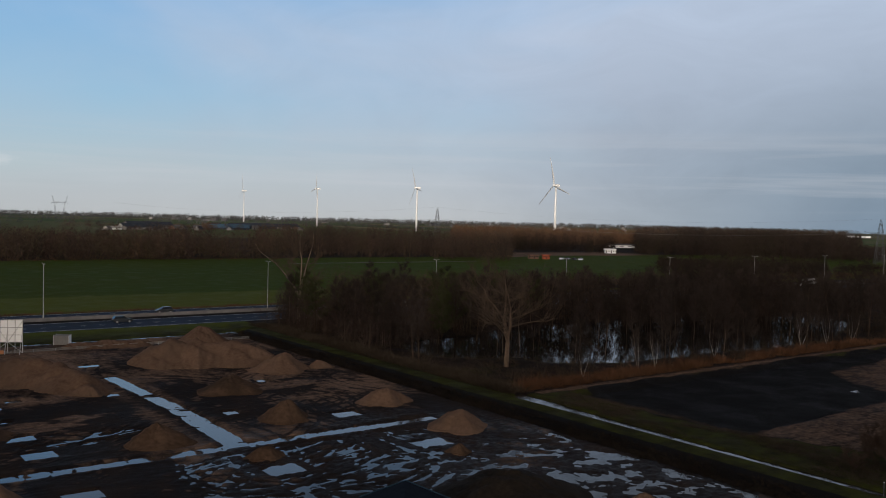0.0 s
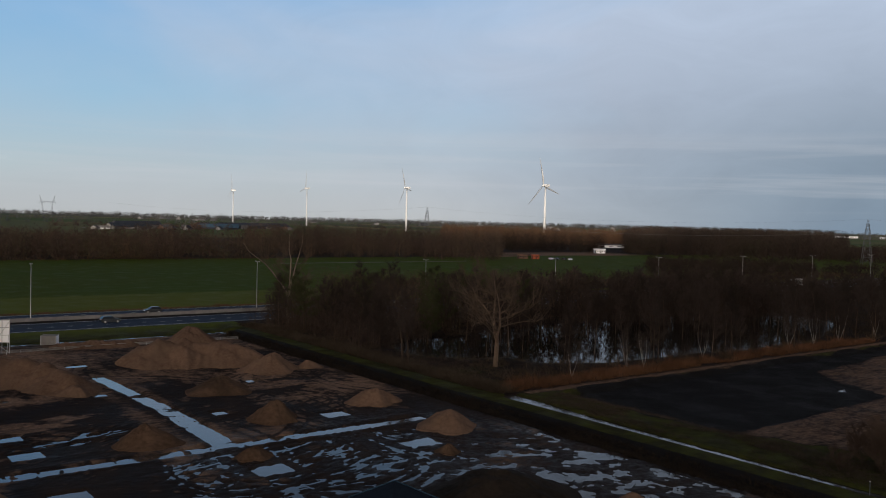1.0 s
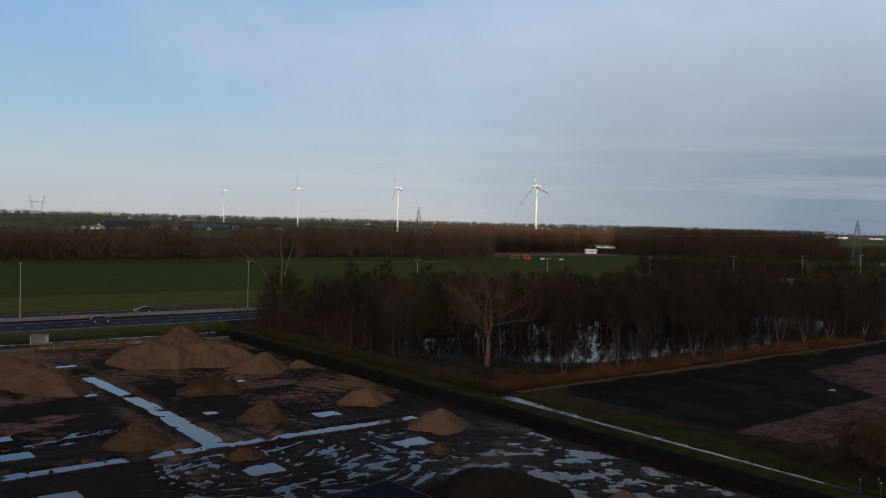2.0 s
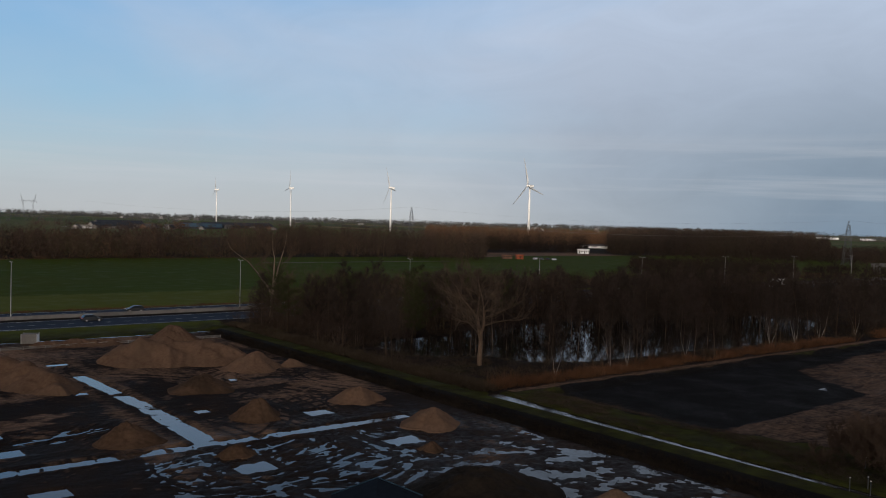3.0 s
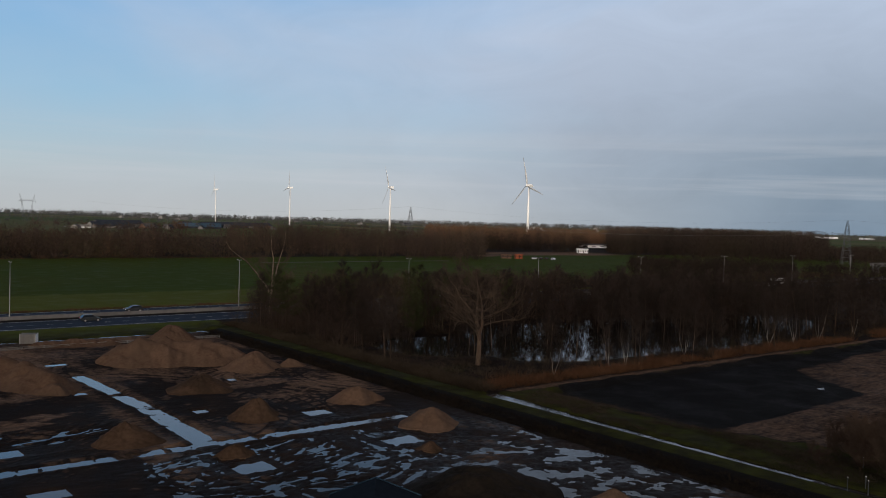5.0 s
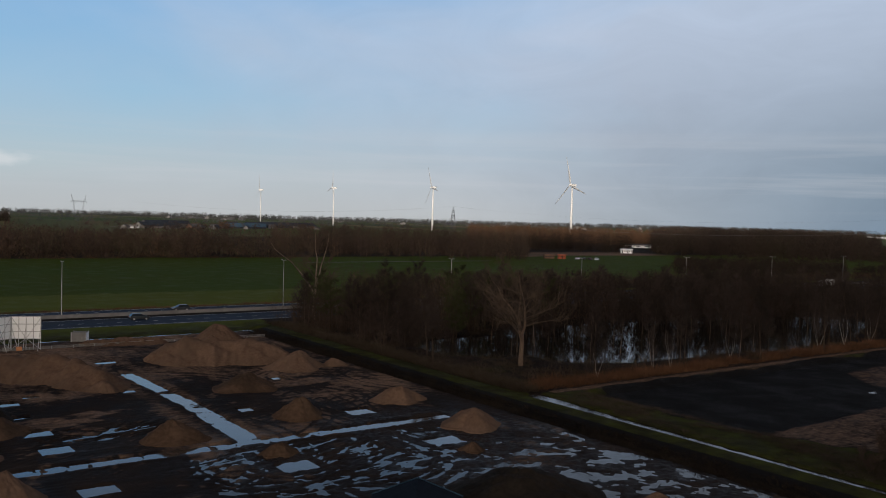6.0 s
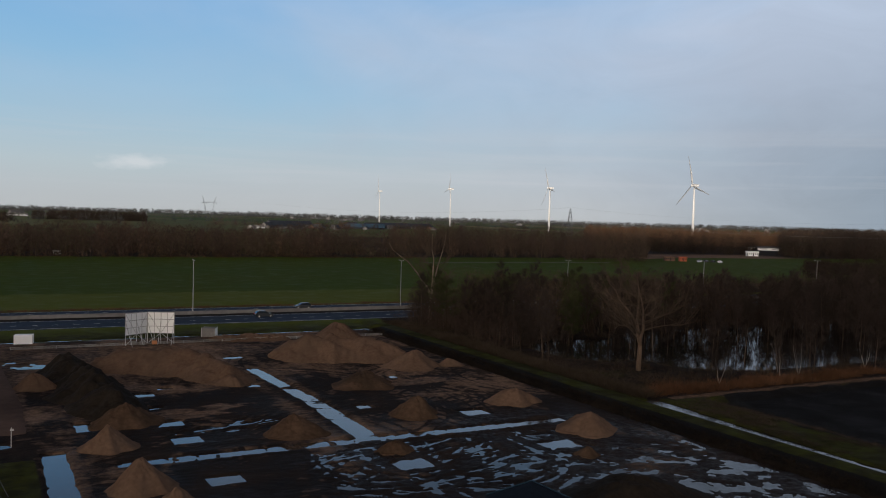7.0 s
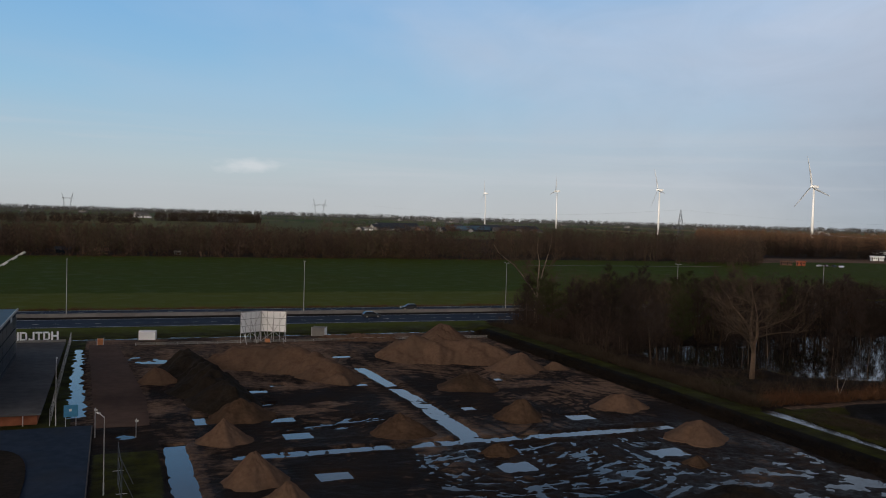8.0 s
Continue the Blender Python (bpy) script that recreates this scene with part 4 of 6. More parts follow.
heap("soil_mound", 50.0, 56.6, 6.6, 2.7, M_SOIL, "large rounded heap of black soil", 55.0, 1.1, 40, 0.62)
ridge("sand_bank", [(43, 143), (51, 141), (58, 138), (66, 133)], [5.5, 6.5, 6.5, 4.5], [2.2, 3.9, 3.9, 2.4], M_SAND, "large long bank of brown sand", 2.0)
ridge("sand_bank", [(14.5, 143), (21, 139.5), (27, 135.5), (31, 128), (31.5, 119)], [4.5, 5.5, 6, 5, 3], [2.6, 3.3, 3.3, 2.7, 1.3], M_SAND, "long curved bank of brown sand", 9.0)
ridge("sand_bank", [(38, 165), (46, 163.5), (54, 162.5)], [2.5, 3, 2.5], [0.9, 1.2, 0.9], M_SAND, "low bank of sand at the back of the site", 12.0)
ridge("soil_bank", [(10, 143), (11.5, 132), (13, 119), (14.5, 103)], [3.7, 4.4, 4.6, 4.0], [2.3, 3.2, 3.1, 2.2], M_SOIL, "long steep bank of black soil", 5.0, rough=0.42)

# ---- trees ----


def tube(verts, faces, pts, radii, sides):
    base = len(verts)
    for i, (p, r) in enumerate(zip(pts, radii)):
        d = (pts[min(i + 1, len(pts) - 1)] - pts[max(i - 1, 0)]).normalized()
        a = d.orthogonal().normalized()
        b = d.cross(a)
        for j in range(sides):
            t = 2 * math.pi * j / sides
            verts.append(p + (a * math.cos(t) + b * math.sin(t)) * r)
    for i in range(len(pts) - 1):
        for j in range(sides):
            k = (j + 1) % sides
            faces.append((base + i * sides + j, base + i * sides + k, base + (i + 1) * sides + k, base + (i + 1) * sides + j))


def bent(rnd, start, direction, length, steps, wander, lift=0.0):
    pts, p, d = [start.copy()], start.copy(), direction.normalized()
    for _ in range(steps):
        d = (d + Vector((rnd.uniform(-1, 1), rnd.uniform(-1, 1), rnd.uniform(-1, 1))) * wander + Vector((0, 0, lift))).normalized()
        p = p + d * (length / steps)
        pts.append(p.copy())
    return pts


def along(pts, t):
    f = t * (len(pts) - 1)
    i = min(int(f), len(pts) - 2)
    return pts[i].lerp(pts[i + 1], f - i), (pts[i + 1] - pts[i]).normalized()


def sliver(verts, faces, a, b, w, rnd):
    """A twig: a thin tapering blade."""
    d = b - a
    s = d.cross(Vector((rnd.uniform(-1, 1), rnd.uniform(-1, 1), rnd.uniform(-1, 1)))).normalized() * w
    k = len(verts)
    verts.extend((a - s, a + s, b))
    faces.append((k, k + 1, k + 2))


def tree_meshes(seed, h, spread, limbs, branches, twigs, stem_r, fork=0.0, twig_w=0.022, low=0.3, trunk_mat=None, twig_mat=None, rise=1.0, limb_k=0.42, wander=1.0, open_k=0.75):
    """Trunk and crown of a bare broadleaved tree."""
    rnd = random.Random(seed)
    tv, tf, cv, cf = [], [], [], []
    trunks = []
    if fork:
        stem = bent(rnd, Vector((0, 0, -0.6)), Vector((0, 0, 1)), h * fork, 4, 0.06)
        tube(tv, tf, stem, [stem_r * (1 - 0.06 * i) for i in range(5)], 8)
        for k in range(3):
            a = k * 2.1 + rnd.random()
            d = Vector((math.cos(a) * open_k, math.sin(a) * open_k, 1))
            p = bent(rnd, stem[-1], d, h * (1 - fork) * rnd.uniform(0.9, 1.1), 7, 0.14 * wander, 0.07)
            tube(tv, tf, p, [stem_r * 0.62 * (1 - 0.13 * i) for i in range(8)], 6)
            trunks.append((p, stem_r * 0.6))
    else:
        p = bent(rnd, Vector((0, 0, -0.6)), Vector((rnd.uniform(-.05, .05), rnd.uniform(-.05, .05), 1)), h * 0.96, 8, 0.05, 0.04)
        tube(tv, tf, p, [stem_r * (1 - 0.115 * i) for i in range(9)], 7)
        trunks.append((p, stem_r))
    for stem, r in trunks:
        for k in range(limbs):
            t = low + (0.97 - low) * (k + rnd.random() * 0.7) / limbs
            at, d0 = along(stem, t)
            a = k * 2.4 + rnd.random() * 1.2
            up = (0.35 + 0.8 * t) * rise
            length = spread * (1.15 - 0.72 * t) * rnd.uniform(0.7, 1.15)
            limb = bent(rnd, at, Vector((math.cos(a), math.sin(a), up)), length, 4, 0.16 * wander, 0.10 * rise)
            lr = max(0.018, r * limb_k * (1 - t * 0.7))
            tube(cv, cf, limb, [lr * (1 - 0.2 * i) for i in range(5)], 4)
            for b in range(branches):
                bt = 0.25 + 0.75 * (b + rnd.random()) / branches
                bp, bd = along(limb, min(bt, 1.0))
                side = Vector((rnd.uniform(-1, 1), rnd.uniform(-1, 1), rnd.uniform(-0.1, 1.0)))
                br = bent(rnd, bp, bd * 0.8 + side, length * rnd.uniform(0.3, 0.5), 2, 0.2, 0.12)
                tube(cv, cf, br, [lr * 0.4, lr * 0.28, lr * 0.12], 3)
                for w in range(twigs):
                    tp, td = along(br, 0.15 + 0.85 * rnd.random())
                    side = Vector((rnd.uniform(-1, 1), rnd.uniform(-1, 1), rnd.uniform(-0.3, 1.0)))
                    end = tp + (td * 0.7 + side).normalized() * rnd.uniform(0.5, 1.5) * (0.6 + h * 0.03)
                    sliver(cv, cf, tp, end, twig_w, rnd)
                    mid = tp.lerp(end, 0.5)
                    side = Vector((rnd.uniform(-1, 1), rnd.uniform(-1, 1), rnd.uniform(-0.3, 1.0)))
                    sliver(cv, cf, mid, mid + side * 0.6, twig_w * 0.8, rnd)
    out = []
    for nm, v, f, mt in (("trunk", tv, tf, trunk_mat or M_BARK), ("crown", cv, cf, twig_mat or M_TWIG)):
        me = bpy.data.meshes.new(nm)
        me.from_pydata([tuple(q) for q in v], [], f)
        me.materials.append(mt)
        out.append(me)
    return out


def plant(meshes, x, y, z, scale, rz, label, group="", name="tree"):
    t = thing(name, x, y, z, rz, label, "bush" if "bush" in label else "tree", group)
    t.scale = (scale, scale, scale)
    for nm, me in zip(("trunk", "crown"), meshes):
        o = new(nm, me)
        o.parent = t
    return t


rnd = random.Random(11)
kinds = [tree_meshes(100 + i, 13.5 + (i % 3), 4.4 + 0.5 * (i % 2), 14, 7, 15, 0.15 + 0.02 * (i % 3), low=0.30, twig_w=0.024) for i in range(5)]
slim = [tree_meshes(200 + i, 12.5, 3.0, 14, 7, 14, 0.10, low=0.34, twig_w=0.024, trunk_mat=M_PALEBARK if i == 0 else M_BARK) for i in range(3)]
bushy = [tree_meshes(300 + i, 8.0, 3.6, 9, 6, 10, 0.08, fork=0.10, low=0.05, twig_w=0.03, open_k=0.5) for i in range(2)]

green = [tree_meshes(400 + i, 13.0, 3.6, 15, 6, 12, 0.16, low=0.25, twig_w=0.05, twig_mat=M_GREENTWIG, rise=0.5) for i in range(2)]

# the old poplar at the water and the pale one by the motorway
plant(tree_meshes(41, 17.5, 9.0, 10, 9, 13, 0.48, fork=0.30, low=0.08, rise=0.34, limb_k=0.52, wander=2.0, trunk_mat=M_PALEBARK, twig_mat=M_PALETWIG, open_k=0.62, twig_w=0.016), 97.0, 110.4, -0.4, 1.0, 20,
      "old spreading poplar with a forked pale trunk at the water", name="tree")
plant(tree_meshes(43, 22.5, 6.6, 8, 9, 12, 0.42, fork=0.30, low=0.10, rise=0.6, limb_k=0.40, wander=1.6, trunk_mat=M_LITBARK, twig_mat=M_PALETWIG, open_k=0.40, twig_w=0.016), 92.0, 177.5, 0.0, 1.0, 250,
      "tall bare poplar with a pale trunk by the motorway", name="tree")

# the flooded wood: close-set alders, ashes and birches
spots = []


def free(x, y, gap):
    return all((x - a) ** 2 + (y - b) ** 2 > gap * gap for a, b in spots)


tries = 0
while len(spots) < 272 and tries < 9000:
    tries += 1
    x, y = rnd.uniform(83, 262), rnd.uniform(94, 181)
    if not free(x, y, 4.0) or (x - 97.4) ** 2 + (y - 111) ** 2 < 30:
        continue
    # open water has few stems
    open_water = 103 < y < 148 and x > 93
    if open_water and rnd.random() < 0.72:
        continue
    if (y < 112 or x < 104) and rnd.random() < (0.80 if y < 124 and x > 90 else 0.45):
        continue
    # keeps the camera's line to the poplar trunk free of stems
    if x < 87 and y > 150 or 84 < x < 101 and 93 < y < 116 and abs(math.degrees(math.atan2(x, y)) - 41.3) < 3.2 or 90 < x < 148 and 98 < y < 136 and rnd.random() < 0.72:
        continue
    # gap and low trees on one camera bearing, so the water mirrors sky
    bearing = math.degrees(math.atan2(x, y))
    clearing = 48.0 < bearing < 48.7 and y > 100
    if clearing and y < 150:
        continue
    spots.append((x, y))
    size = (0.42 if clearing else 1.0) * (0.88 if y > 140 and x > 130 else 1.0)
    edge = y < 101 or x < 89
    r = rnd.random()
    z = float(relief(np.array([x]), np.array([y]))[0])
    if edge and r < 0.28:
        plant(rnd.choice(bushy), x, y, z, rnd.uniform(0.7, 1.1), rnd.uniform(0, 360), "bare many-stemmed willow scrub at the wood's edge", "trees of the wet wood")
    elif y > 132 and x < 145 and r < 0.34:
        plant(rnd.choice(green), x, y, z, size * rnd.uniform(0.8, 1.1), rnd.uniform(0, 360), "dark green ivy-clad tree in the wet wood", "trees of the wet wood")
    elif r < 0.42:
        plant(rnd.choice(slim), x, y, z, size * rnd.uniform(0.7, 1.05), rnd.uniform(0, 360), "slender bare birch with a pale trunk", "trees of the wet wood")
    else:
        plant(rnd.choice(kinds), x, y, z, size * rnd.uniform(0.68, 1.0), rnd.uniform(0, 360), "bare dark alder in the wet wood", "trees of the wet wood")


# brown scrub at the foot of the dyke
canal_bush = [tree_meshes(350 + i, 8.0, 3.8, 10, 7, 14, 0.08, fork=0.10, low=0.05, twig_w=0.026, open_k=0.55, twig_mat=M_BROWNTWIG) for i in range(2)]
for k in range(30):
    x, y, size = 85.0 + (k * 7.3) % 26 + rnd.uniform(-1.5, 1.5), 34.5 + (k * 4.7) % 12 + rnd.uniform(-1, 1), rnd.uniform(0.3, 0.66)
    if x - 84 < (48 - y) * 0.1:
        continue
    plant(canal_bush[k % 2], x, y, 0.0, size, rnd.uniform(0, 360), "low bare brown bush beside the canal", "bushes beside the canal")

# white-stemmed birches on the bank
birch = tree_meshes(511, 9.0, 2.4, 9, 5, 7, 0.12, fork=0.06, low=0.3, trunk_mat=M_BIRCH, rise=1.4, open_k=0.28)
for x, y, k in ((116.2, 97.6, 0.62), (120.2, 97.2, 0.68), (101.5, 96.6, 0.55), (139.0, 98.5, 0.6), (168.0, 97.8, 0.75), (178.5, 98.2, 0.7), (187.0, 97.0, 0.7), (205.0, 97.6, 0.7)):
    plant(birch, x, y, float(relief(np.array([x]), np.array([y]))[0]), k, rnd.uniform(0, 360), "small white-stemmed birch on the bank", "birches on the bank")


def scatter(name, mat, count, place, size, blades, width, label, seed, spread=0.6, lean=0.35):
    """Clumps of upright blades or twigs, joined into one object."""
    r = np.random.RandomState(seed)
    pts = place(r, count)
    n = len(pts)
    z = relief(pts[:, 0], pts[:, 1])
    base = np.stack([pts[:, 0], pts[:, 1], z - 0.05], -1)
    base = np.repeat(base, blades, 0)
    lush = 0.55 + 1.4 * np.clip(fbm(pts[:, 0] * 0.28 + seed, pts[:, 1] * 0.28, 3) + 0.33, 0, 1)
    h = np.repeat(r.uniform(size[0], size[1], n) * lush, blades) * r.uniform(0.6, 1.1, n * blades)
    off = r.normal(0, spread, (n * blades, 2)) * np.repeat(r.uniform(0.5, 1.2, n), blades)[:, None]
    base[:, :2] += off * 0.6
    tip = base.copy()
    tip[:, :2] += off * lean * 2 + r.normal(0, lean, (n * blades, 2)) * h[:, None] * 0.5
    tip[:, 2] += h
    a = r.uniform(0, 2 * np.pi, n * blades)
    side = np.stack([np.cos(a), np.sin(a), np.zeros_like(a)], -1) * width * r.uniform(0.6, 1.3, n * blades)[:, None]
    verts = np.stack([base - side, base + side, tip], 1).reshape(-1, 3).astype(np.float32)
    me = bpy.data.meshes.new(name)
    k = len(verts) // 3
    me.vertices.add(len(verts))
    me.vertices.foreach_set("co", verts.ravel())
    me.loops.add(len(verts))
    me.loops.foreach_set("vertex_index", np.arange(len(verts), dtype=np.int32))
    me.polygons.add(k)
    me.polygons.foreach_set("loop_start", np.arange(0, len(verts), 3, dtype=np.int32))
    me.update(calc_edges=True)
    me.materials.append(mat)
    return tagged(new(name, me), label, name.replace("_", " "), kind="stuff")


def in_rect(x0, x1, y0, y1):
    return lambda r, n: np.stack([r.uniform(x0, x1, n), r.uniform(y0, y1, n)], -1)


def wood_floor(r, n):
    p = np.stack([r.uniform(83, 262, n), r.uniform(95, 182, n)], -1)
    wetness = relief(p[:, 0], p[:, 1])
    return p[(wetness > -0.35)]


scatter("undergrowth", M_BRUSH, 4200, wood_floor, (0.35, 1.35), 16, 0.05, "dark tangled brush on the wood floor", 3, 0.9, 0.5)
scatter("undergrowth", M_REED, 2800, lambda r, n: (lambda p: p[fbm(p[:, 0] * 0.12, p[:, 1] * 0.25, 3) > -0.08])(np.stack([r.uniform(85, 262, n), r.uniform(92.5, 97.5, n)], -1)), (0.5, 1.5), 14, 0.035, "rust-brown reed and bramble along the bank", 4, 0.7, 0.35)
scatter("undergrowth", M_BRUSH, 1500, in_rect(81.8, 85.5, 93, 181), (0.4, 1.25), 16, 0.05, "dark brush along the wood's edge", 5, 0.7, 0.5)
scatter("bank_scrub", M_DARKBRUSH, 3200, in_rect(72.4, 75.7, 38, 172), (0.2, 0.6), 13, 0.045, "low dark scrub on the ditch bank", 6, 0.5, 0.5)
scatter("verge_reed", M_REED, 1500, in_rect(-80, 150, 217.2, 221.6), (0.3, 0.8), 9, 0.05, "brown dead grass along the field's edge", 8, 0.8, 0.4)


scatter("bank_scrub", M_BRUSH, 2600, lambda r, n: (lambda p: p[fbm(p[:, 0] * 0.3, p[:, 1] * 0.12, 3) + 0.05 * (p[:, 0] - 87) > -0.05])(in_rect(83.9, 92.5, 36, 88)(r, n)), (0.12, 0.42), 12, 0.035, "dead brown grass on the canal's far bank", 12, 0.6, 0.5)


def polar(a0, a1, r0, r1):
    """Places between two bearings from +y towards +x, in degrees, and two distances."""
    def place(r, n):
        a = np.radians(r.uniform(a0, a1, n))
        d = np.sqrt(r.uniform(r0 * r0, r1 * r1, n))
        return np.stack([d * np.sin(a), d * np.cos(a)], -1)
    return place


def woodland(name, mat, place, count, height, label, seed, spray=1.5, per=60, crown=6.0, stems=2, slim=0.20, low=0.03):
    """Distant bare trees: stems and many small rising sprays of twigs each, in clumps of unequal height, joined into one object."""
    r = np.random.RandomState(seed)
    pts = place(r, count)
    n = len(pts)
    group = fbm(pts[:, 0] * 0.022 + seed, pts[:, 1] * 0.022, 3)
    h = height[0] + (height[1] - height[0]) * np.clip(0.55 + 1.5 * group + r.normal(0, 0.2, n), 0, 1.08)
    tone = np.clip(0.45 + 1.1 * fbm(pts[:, 0] * 0.03 + 40 + seed, pts[:, 1] * 0.03, 2) + r.normal(0, 0.2, n), 0, 1)
    base = np.stack([pts[:, 0], pts[:, 1], np.full(n, -0.3)], -1)
    m = n * per
    H, B = np.repeat(h, per), np.repeat(base, per, 0)
    W = np.repeat(crown * 0.5 * (h / height[1]) ** 0.6 * r.uniform(0.6, 1.2, n), per)
    t = r.uniform(low, 1.0, m)
    a = r.uniform(0, 2 * np.pi, m)
    reach = np.sqrt(r.uniform(0, 1, m)) * W * np.sin(np.pi * (0.14 + 0.83 * t)) ** 0.75
    s = B + np.stack([np.cos(a) * reach, np.sin(a) * reach, H * t * 0.97], -1)
    length = spray * r.uniform(0.5, 1.3, m) * (1.1 - 0.45 * t)
    b = a + r.normal(0, 0.8, m)
    e = s + np.stack([np.cos(b) * length * 0.55, np.sin(b) * length * 0.55, r.uniform(0.1, 1.0, m) * length], -1)
    c = r.uniform(0, 2 * np.pi, m)
    side = np.stack([np.cos(c), np.sin(c), r.uniform(-0.5, 0.5, m)], -1) * (length * slim * r.uniform(0.6, 1.3, m))[:, None]
    mid = s * 0.55 + e * 0.45
    tri = np.stack([s, mid + side, e], 1).reshape(-1, 3)
    k = n * stems
    SB, SH = np.repeat(base, stems, 0), np.repeat(h, stems) * r.uniform(0.6, 0.98, k)
    aa = r.uniform(0, 2 * np.pi, k)
    st = np.stack([np.cos(aa), np.sin(aa), np.zeros(k)], -1) * 0.008 * SH[:, None]
    SB[:, :2] += r.normal(0, 0.5, (k, 2))
    tip = SB + np.stack([r.normal(0, 0.05, k) * SH, r.normal(0, 0.05, k) * SH, SH], -1)
    wood = np.stack([SB - st, SB + st, tip], 1).reshape(-1, 3)
    verts = np.concatenate([tri, wood]).astype(np.float32)
    tones = np.concatenate([np.repeat(tone, per * 3), np.repeat(np.clip(tone + 0.1, 0, 1), stems * 3)]).astype(np.float32)
    me = bpy.data.meshes.new(name)
    count_f = len(verts) // 3
    me.vertices.add(len(verts))
    me.vertices.foreach_set("co", verts.ravel())
    me.loops.add(len(verts))
    me.loops.foreach_set("vertex_index", np.arange(len(verts), dtype=np.int32))
    me.polygons.add(count_f)
    me.polygons.foreach_set("loop_start", np.arange(0, len(verts), 3, dtype=np.int32))
    me.update(calc_edges=True)
    me.attributes.new("tone", "FLOAT", "POINT").data.foreach_set("value", tones)
    me.materials.append(mat)
    return tagged(new(name, me), label, "woodland", kind="stuff")


# beyond the green field
woodland("woodland", M_FARTWIG, in_rect(-330, 215, 451, 600), 2300, (10.5, 18.2), "deep belt of bare trees and brush beyond the green field", 21, 2.1, 100, 7.5, 2, 0.26)
woodland("thicket", M_RUSTLITTWIG, in_rect(-320, 225, 448.5, 452), 600, (0.8, 2.8), "rusty brush along the far edge of the field", 26, 1.0, 22, 5.0, 1)
woodland("woodland", M_FARTWIG, polar(24.5, 41.5, 530, 720), 1000, (13.5, 21), "tall bare brown wood beyond the fields", 35, 2.0, 85, 7.5)
woodland("woodland", M_WOODTWIG, polar(40.5, 48.2, 735, 830), 330, (11, 18), "dark row of bare trees behind the clearing", 36, 2.0, 70, 7.5)
woodland("woodland", M_RUSTLITTWIG, polar(37.5, 52.0, 960, 1330), 1500, (14, 20), "large rust-brown wood in the distance, sunlight put into its colour", 22, 3.0, 60, 9.0)
woodland("woodland", M_MIDTWIG, polar(49.5, 62.8, 715, 1000), 1700, (15, 23.5), "wide bare wood beside the far fields, shade put into its colour", 25, 2.6, 70, 8.5)
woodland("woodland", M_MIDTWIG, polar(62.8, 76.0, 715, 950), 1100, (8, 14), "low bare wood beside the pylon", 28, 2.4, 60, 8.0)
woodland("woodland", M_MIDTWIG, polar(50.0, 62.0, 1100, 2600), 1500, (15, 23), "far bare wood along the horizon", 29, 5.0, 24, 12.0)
# beyond the motorway
woodland("thicket", M_FARTWIG, in_rect(150, 345, 229, 262), 420, (1.6, 4.6), "low bare scrub beyond the motorway", 23, 1.1, 60, 4.5)
woodland("thicket", M_RUSTLITTWIG, in_rect(330, 470, 226, 236), 160, (1.5, 4.0), "rusty scrub along the motorway verge", 37, 1.0, 60, 4.0)
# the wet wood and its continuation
# leaves the same camera bearing open
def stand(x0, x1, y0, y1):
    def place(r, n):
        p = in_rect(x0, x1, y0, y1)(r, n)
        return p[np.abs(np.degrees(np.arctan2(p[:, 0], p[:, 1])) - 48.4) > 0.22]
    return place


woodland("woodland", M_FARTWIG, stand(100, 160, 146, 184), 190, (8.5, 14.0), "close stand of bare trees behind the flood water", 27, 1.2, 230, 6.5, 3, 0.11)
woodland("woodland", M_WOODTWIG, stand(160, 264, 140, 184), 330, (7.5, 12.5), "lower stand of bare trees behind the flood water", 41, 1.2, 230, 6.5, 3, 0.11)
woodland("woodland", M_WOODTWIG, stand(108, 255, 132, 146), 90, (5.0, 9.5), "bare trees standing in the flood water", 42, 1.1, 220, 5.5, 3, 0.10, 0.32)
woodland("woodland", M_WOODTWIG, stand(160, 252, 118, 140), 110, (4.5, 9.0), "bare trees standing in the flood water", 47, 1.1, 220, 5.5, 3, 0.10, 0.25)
woodland("woodland", M_FARTWIG, in_rect(86, 101, 164, 183), 60, (5.0, 10.0), "dense dark growth where the wood meets the motorway", 48, 1.0, 280, 5.0, 3, 0.09)
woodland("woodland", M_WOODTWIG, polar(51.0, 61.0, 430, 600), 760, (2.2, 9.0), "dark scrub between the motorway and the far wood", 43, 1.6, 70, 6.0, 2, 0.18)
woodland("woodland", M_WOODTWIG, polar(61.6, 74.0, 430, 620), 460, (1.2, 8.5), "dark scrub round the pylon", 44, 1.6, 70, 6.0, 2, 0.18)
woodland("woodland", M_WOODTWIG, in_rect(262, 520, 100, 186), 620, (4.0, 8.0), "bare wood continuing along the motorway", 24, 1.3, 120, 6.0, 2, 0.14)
woodland("woodland", M_FARTWIG, in_rect(87.5, 106, 140, 181), 120, (4.5, 9.5), "close young growth at the wood's west edge", 34, 1.0, 280, 5.0, 3, 0.09)
woodland("thicket", M_WOODTWIG, in_rect(128, 262, 97, 103), 70, (2.0, 5.5), "thin waterside bushes in front of the flood water", 38, 0.9, 110, 4.0, 3, 0.07)

# ---- the distance ----


